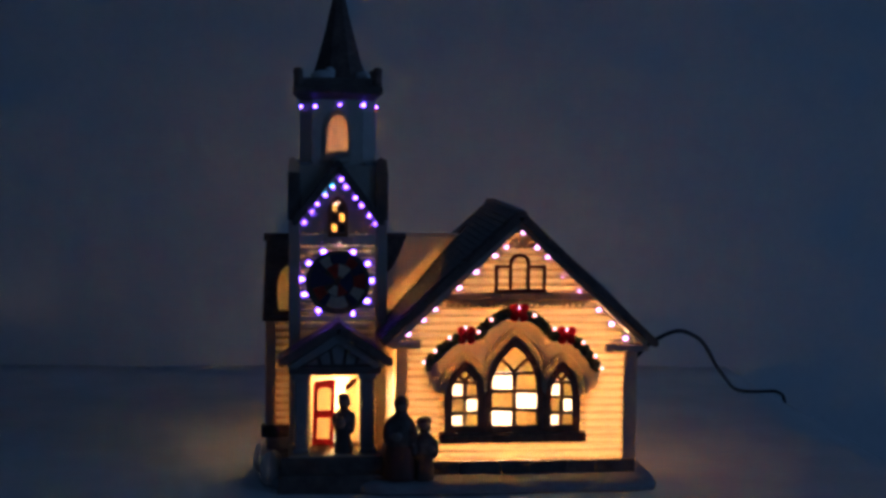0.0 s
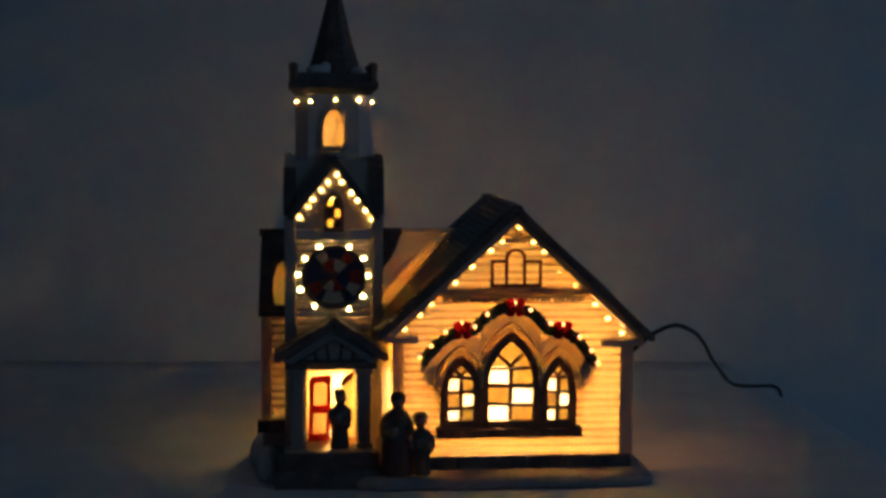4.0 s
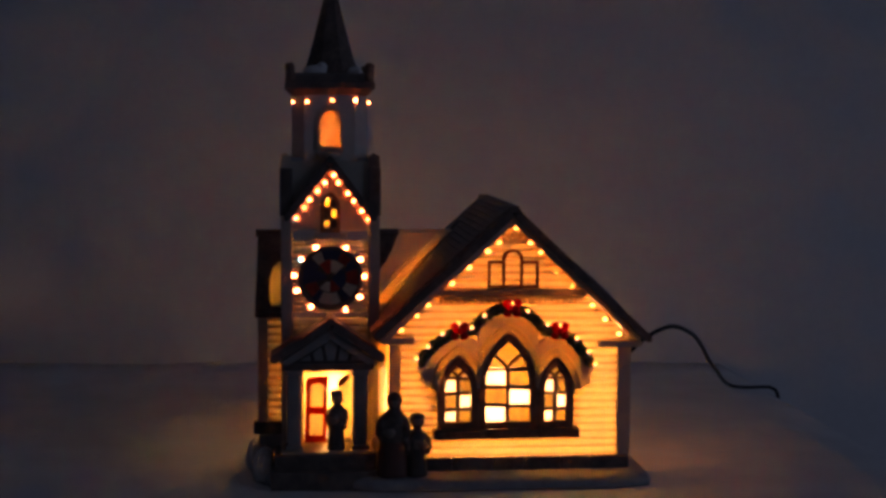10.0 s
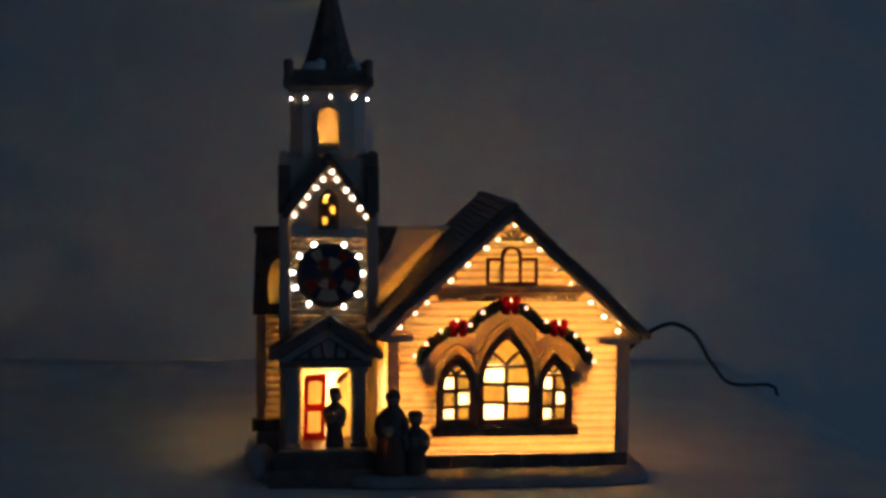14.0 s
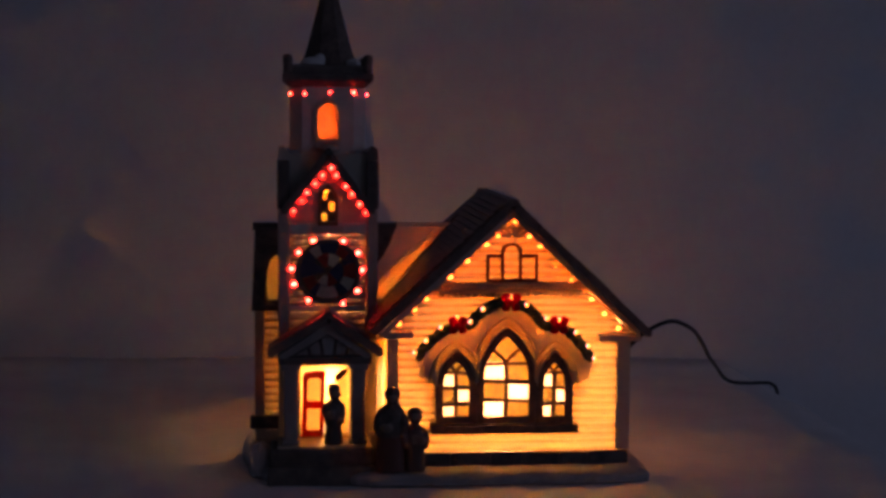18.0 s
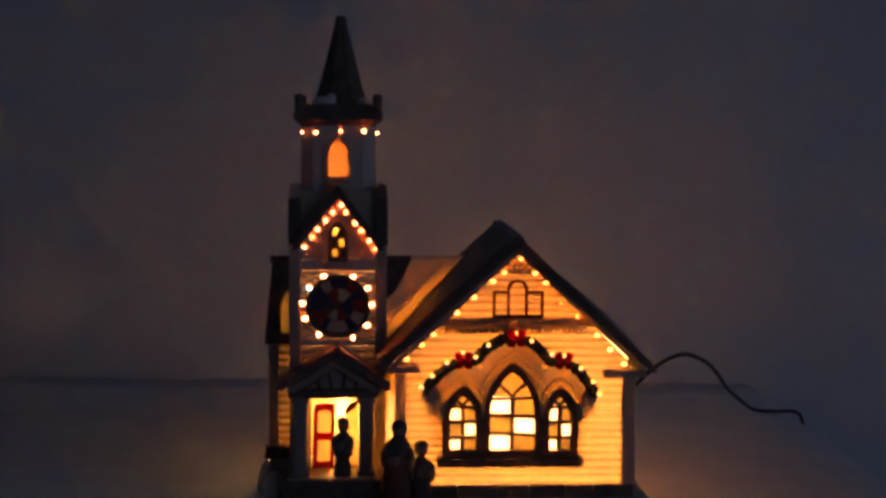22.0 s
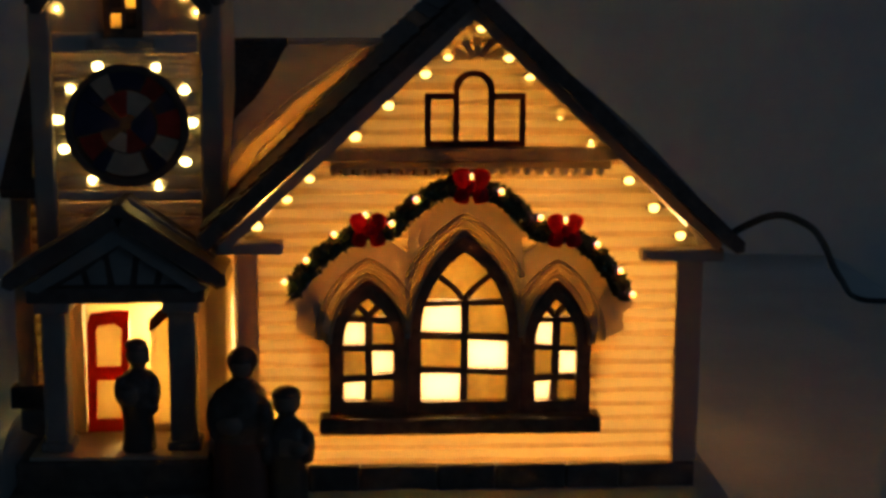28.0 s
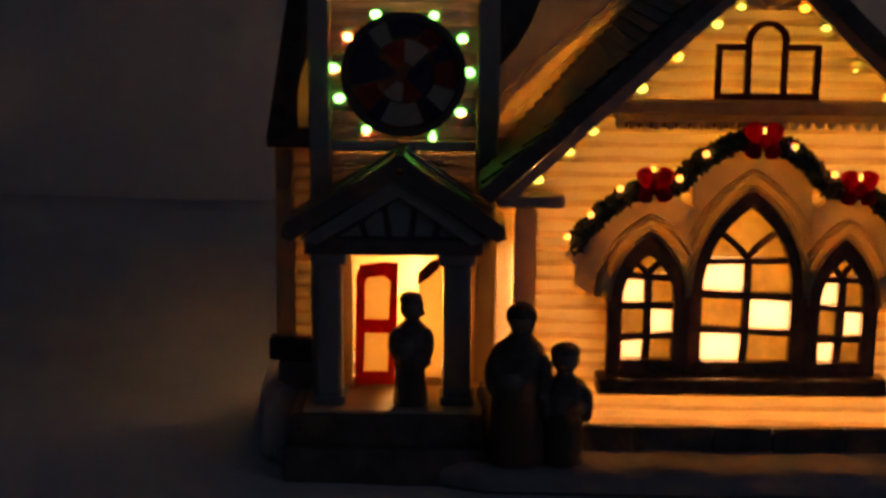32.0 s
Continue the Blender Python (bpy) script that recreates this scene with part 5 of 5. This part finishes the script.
SWAG = [(-0.9, 104.7), (8.1, 100.2), (-17.0, 97.9), (19.9, 92.4), (27.3, 91.6), (-32.1, 93.4), (-24.3, 90.8), (-41.2, 87.7), (37.1, 84.2), (-49.5, 80.0), (44.2, 76.2), (-56.0, 73.4), (48.1, 68.9)]
for x, z, w in TOP:
    add_bead(x, z, TY + 0.0050, w / 1000, MESH_TOP, rb.uniform(-0.1, 0.1))
for x, z in ((-125.9, 219.6), (-81.5, 219.4)):
    add_bead(x, z, TY + 0.0100, 0.0007, MESH_TINY, rb.uniform(-0.1, 0.1))
    bead_shield(beads[-1][0].location, 0.0011, 0.62, BELFRY_WALL)
for x, z, w, lead in GABLE:
    add_bead(x, z, TY - 0.0016, w * 0.9 / 1000, MESH_BEAD, lead)
for x, z, w, lead in ROSE:
    add_bead(x, z, TY - 0.00065, w * 0.86 / 1000, MESH_BEAD, lead)
for x, z, w in NAVE:
    add_bead(x, z, -0.0012, w * 0.85 / 1000, MESH_PALE, rb.uniform(-0.4, 0.4))
for x, z in SWAG:
    add_bead(x, z, -0.0105, 0.0010, MESH_SWAG, rb.uniform(-0.4, 0.4))


# ---- the turning colour wheel over the lamp ----
FILMS = [(0.0, 1.0, film("violet_film", (0.54, 0.49, 0.63))), (1.0, 5.3, film("clear_film", (1.0, 0.97, 0.80))), (5.3, 6.7, film("red_film", (0.96, 0.42, 0.16))),
         (6.7, 7.4, film("amber_film", (0.94, 0.62, 0.26))), (7.4, 8.3, film("green_film", (0.76, 0.92, 0.44))), (8.3, 10.4, film("peach_film", (0.94, 0.66, 0.42))),
         (10.4, 11.4, film("cyan_film", (0.50, 0.61, 0.64))), (11.4, 12.0, film("violet_film", (0.54, 0.49, 0.63)))]


def deep(mat):
    return film("deep_" + mat.name, [c ** 1.9 for c in mat.node_tree.nodes["Transparent BSDF"].inputs["Color"].default_value[:3]])


def colour_wheel(at, r, films):
    turning = empty("colour_wheel", Matrix.Translation(at))
    turning.parent = church
    turning["label"] = "disc of coloured film over the lamp"
    for a, b, mat in films:
        bm = bmesh.new()
        n = max(2, int((b - a) * 3))
        vs = [bm.verts.new((0, 0, 0))]
        for k in range(n + 1):
            ang = math.tau * (a + (b - a) * k / n) / TURN - math.pi / 2
            vs.append(bm.verts.new((r * math.cos(ang), r * math.sin(ang), 0)))
        for k in range(n):
            bm.faces.new((vs[0], vs[k + 1], vs[k + 2]))
        part("film_sector", bm, mat, turning)
    return turning


DEEP = [(a, b, deep(mat)) for a, b, mat in FILMS]
# the tower and wing wheels are additions that tint the added lamps
wheels = [(colour_wheel(at, r, films), at) for at, r, films in ((LAMP_AT + Vector((0, 0.022, 0.0035)), 0.030, FILMS), (TOWER_LAMP_AT + Vector((0, 0.010, 0.003)), 0.015, DEEP), (WING_LAMP_AT + Vector((0, 0.016, 0.004)), 0.024, DEEP))]


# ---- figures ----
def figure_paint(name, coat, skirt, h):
    """Hand-painted figure: coat above, skirt below, a pale face and hands in front."""
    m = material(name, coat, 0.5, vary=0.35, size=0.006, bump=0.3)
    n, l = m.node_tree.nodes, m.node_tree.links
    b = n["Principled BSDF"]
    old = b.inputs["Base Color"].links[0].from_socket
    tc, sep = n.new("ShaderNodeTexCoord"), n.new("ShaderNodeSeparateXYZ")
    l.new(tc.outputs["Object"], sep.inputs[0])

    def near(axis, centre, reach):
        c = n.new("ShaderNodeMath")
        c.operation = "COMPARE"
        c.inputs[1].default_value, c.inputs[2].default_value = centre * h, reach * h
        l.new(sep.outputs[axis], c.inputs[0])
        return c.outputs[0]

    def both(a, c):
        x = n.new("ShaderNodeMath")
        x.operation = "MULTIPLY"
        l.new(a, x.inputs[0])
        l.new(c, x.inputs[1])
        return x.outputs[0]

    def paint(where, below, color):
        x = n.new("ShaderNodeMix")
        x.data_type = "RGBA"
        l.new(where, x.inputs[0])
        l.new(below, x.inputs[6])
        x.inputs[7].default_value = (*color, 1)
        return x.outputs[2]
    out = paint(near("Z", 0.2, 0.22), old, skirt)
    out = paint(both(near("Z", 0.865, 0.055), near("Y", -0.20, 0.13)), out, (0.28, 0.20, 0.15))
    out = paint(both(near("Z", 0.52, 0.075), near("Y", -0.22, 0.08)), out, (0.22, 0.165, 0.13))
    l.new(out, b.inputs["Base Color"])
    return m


def figure(name, label, m, h, rings, blobs, mat):
    bm = bmesh.new()
    loft(bm, [(x * h, y * h, z * h, a * h, b * h) for x, y, z, a, b in rings], 18, 0.03)
    for c, r in blobs:
        blob(bm, [v * h for v in c], [v * h for v in r], 10)
    ob = part(name, bm, mat, None, "", CHURCH @ m)
    fuse = ob.modifiers.new("fuse", "REMESH")
    fuse.mode, fuse.voxel_size = "VOXEL", h / 55
    fused = bpy.data.meshes.new_from_object(ob.evaluated_get(bpy.context.evaluated_depsgraph_get()))
    ob.modifiers.clear()
    ob.data = fused
    smooth(ob)
    return tagged(ob, label, "figurine", group="carol singers by the church")


MAN = [(0, 0, 0, 0.15, 0.13), (0, 0, 0.02, 0.155, 0.14), (0, 0, 0.30, 0.13, 0.12), (0, 0, 0.42, 0.16, 0.14), (0.01, 0, 0.55, 0.175, 0.14), (0.01, 0, 0.66, 0.165, 0.13), (0.01, 0, 0.72, 0.11, 0.10), (0.01, 0, 0.76, 0.065, 0.065), (0.01, 0, 0.80, 0.06, 0.06)]
figure("figurine", "small dark painted man in a cap standing in the porch", Matrix.Translation((-0.1016, 0.0005, 0.0190)), 0.0345, MAN,
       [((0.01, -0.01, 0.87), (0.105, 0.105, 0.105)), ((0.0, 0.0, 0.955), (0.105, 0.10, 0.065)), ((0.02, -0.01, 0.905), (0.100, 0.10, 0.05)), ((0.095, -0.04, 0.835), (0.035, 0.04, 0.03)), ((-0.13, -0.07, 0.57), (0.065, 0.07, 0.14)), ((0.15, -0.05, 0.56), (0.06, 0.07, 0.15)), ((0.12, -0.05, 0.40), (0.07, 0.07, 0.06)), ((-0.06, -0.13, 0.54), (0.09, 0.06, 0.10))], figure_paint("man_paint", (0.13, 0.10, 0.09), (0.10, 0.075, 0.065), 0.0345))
WOMAN = [(0, 0, 0, 0.185, 0.15), (0, 0, 0.02, 0.195, 0.16), (0, 0, 0.20, 0.18, 0.15), (0, 0, 0.42, 0.165, 0.14), (0, 0, 0.50, 0.175, 0.14), (-0.01, 0, 0.62, 0.19, 0.14), (0, 0, 0.72, 0.16, 0.12), (0.01, 0, 0.78, 0.09, 0.085), (0.015, 0, 0.82, 0.06, 0.06)]
figure("figurine", "small painted woman in a dark cape and wine-red skirt", Matrix.Translation((-0.0695, -0.0115, 0.0058)), 0.0482, WOMAN,
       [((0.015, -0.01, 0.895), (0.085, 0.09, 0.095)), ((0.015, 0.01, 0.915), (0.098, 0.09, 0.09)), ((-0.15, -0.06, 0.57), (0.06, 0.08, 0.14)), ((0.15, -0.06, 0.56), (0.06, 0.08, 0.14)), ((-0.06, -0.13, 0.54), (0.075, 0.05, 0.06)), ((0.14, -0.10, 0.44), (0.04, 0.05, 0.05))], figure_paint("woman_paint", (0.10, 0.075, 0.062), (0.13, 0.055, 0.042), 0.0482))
BOY = [(0, 0, 0, 0.16, 0.14), (0, 0, 0.02, 0.165, 0.145), (0, 0, 0.28, 0.15, 0.13), (0, 0, 0.45, 0.18, 0.15), (0, 0, 0.58, 0.195, 0.15), (0, 0, 0.67, 0.16, 0.12), (0, 0, 0.72, 0.08, 0.08), (0, 0, 0.76, 0.06, 0.06)]
figure("figurine", "small dark painted child holding something before its chest", Matrix.Translation((-0.0558, -0.0125, 0.0058)), 0.0368, BOY,
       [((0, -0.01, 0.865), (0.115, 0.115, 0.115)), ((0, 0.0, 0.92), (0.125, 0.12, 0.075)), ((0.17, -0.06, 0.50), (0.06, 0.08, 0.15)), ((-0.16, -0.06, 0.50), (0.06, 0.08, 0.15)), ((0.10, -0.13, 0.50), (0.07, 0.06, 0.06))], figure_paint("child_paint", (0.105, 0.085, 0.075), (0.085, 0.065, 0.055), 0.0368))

# ---- cable ----
cable = curve_through([(0.066, 0.100, 0.038), (0.079, 0.093, 0.050), (0.0905, 0.086, 0.064), (0.101, 0.086, 0.0725), (0.1155, 0.089, 0.0775), (0.131, 0.104, 0.0710), (0.144, 0.132, 0.059), (0.157, 0.164, 0.043), (0.171, 0.202, 0.0295), (0.183, 0.240, 0.0185), (0.194, 0.270, 0.0085), (0.204, 0.282, 0.0032), (0.218, 0.286, 0.0018), (0.228, 0.287, 0.0019), (0.2345, 0.2875, 0.0010), (0.2400, 0.288, -0.006), (0.2422, 0.288, -0.04), (0.2428, 0.289, -0.20), (0.243, 0.289, -0.55)], 8)
ob = smooth(part("power_cable", tube(bmesh.new(), cable, 0.0014, 10), RUBBER))
tagged(ob, "thin black power cable arching from the church to the table edge", "cable")


def motions():
    times = [2.0 * k for k in range(17)]
    for ob, at, lead in beads:
        walk(ob, [(t, Matrix.Translation(at) @ q.to_matrix().to_4x4()) for t, q in bead_rows(lead)])
    for disc, at in wheels:
        walk(disc, [(t, Matrix.Translation(at) @ Matrix.Rotation(-math.tau * t / TURN, 4, "Z")) for t in times])


motions()
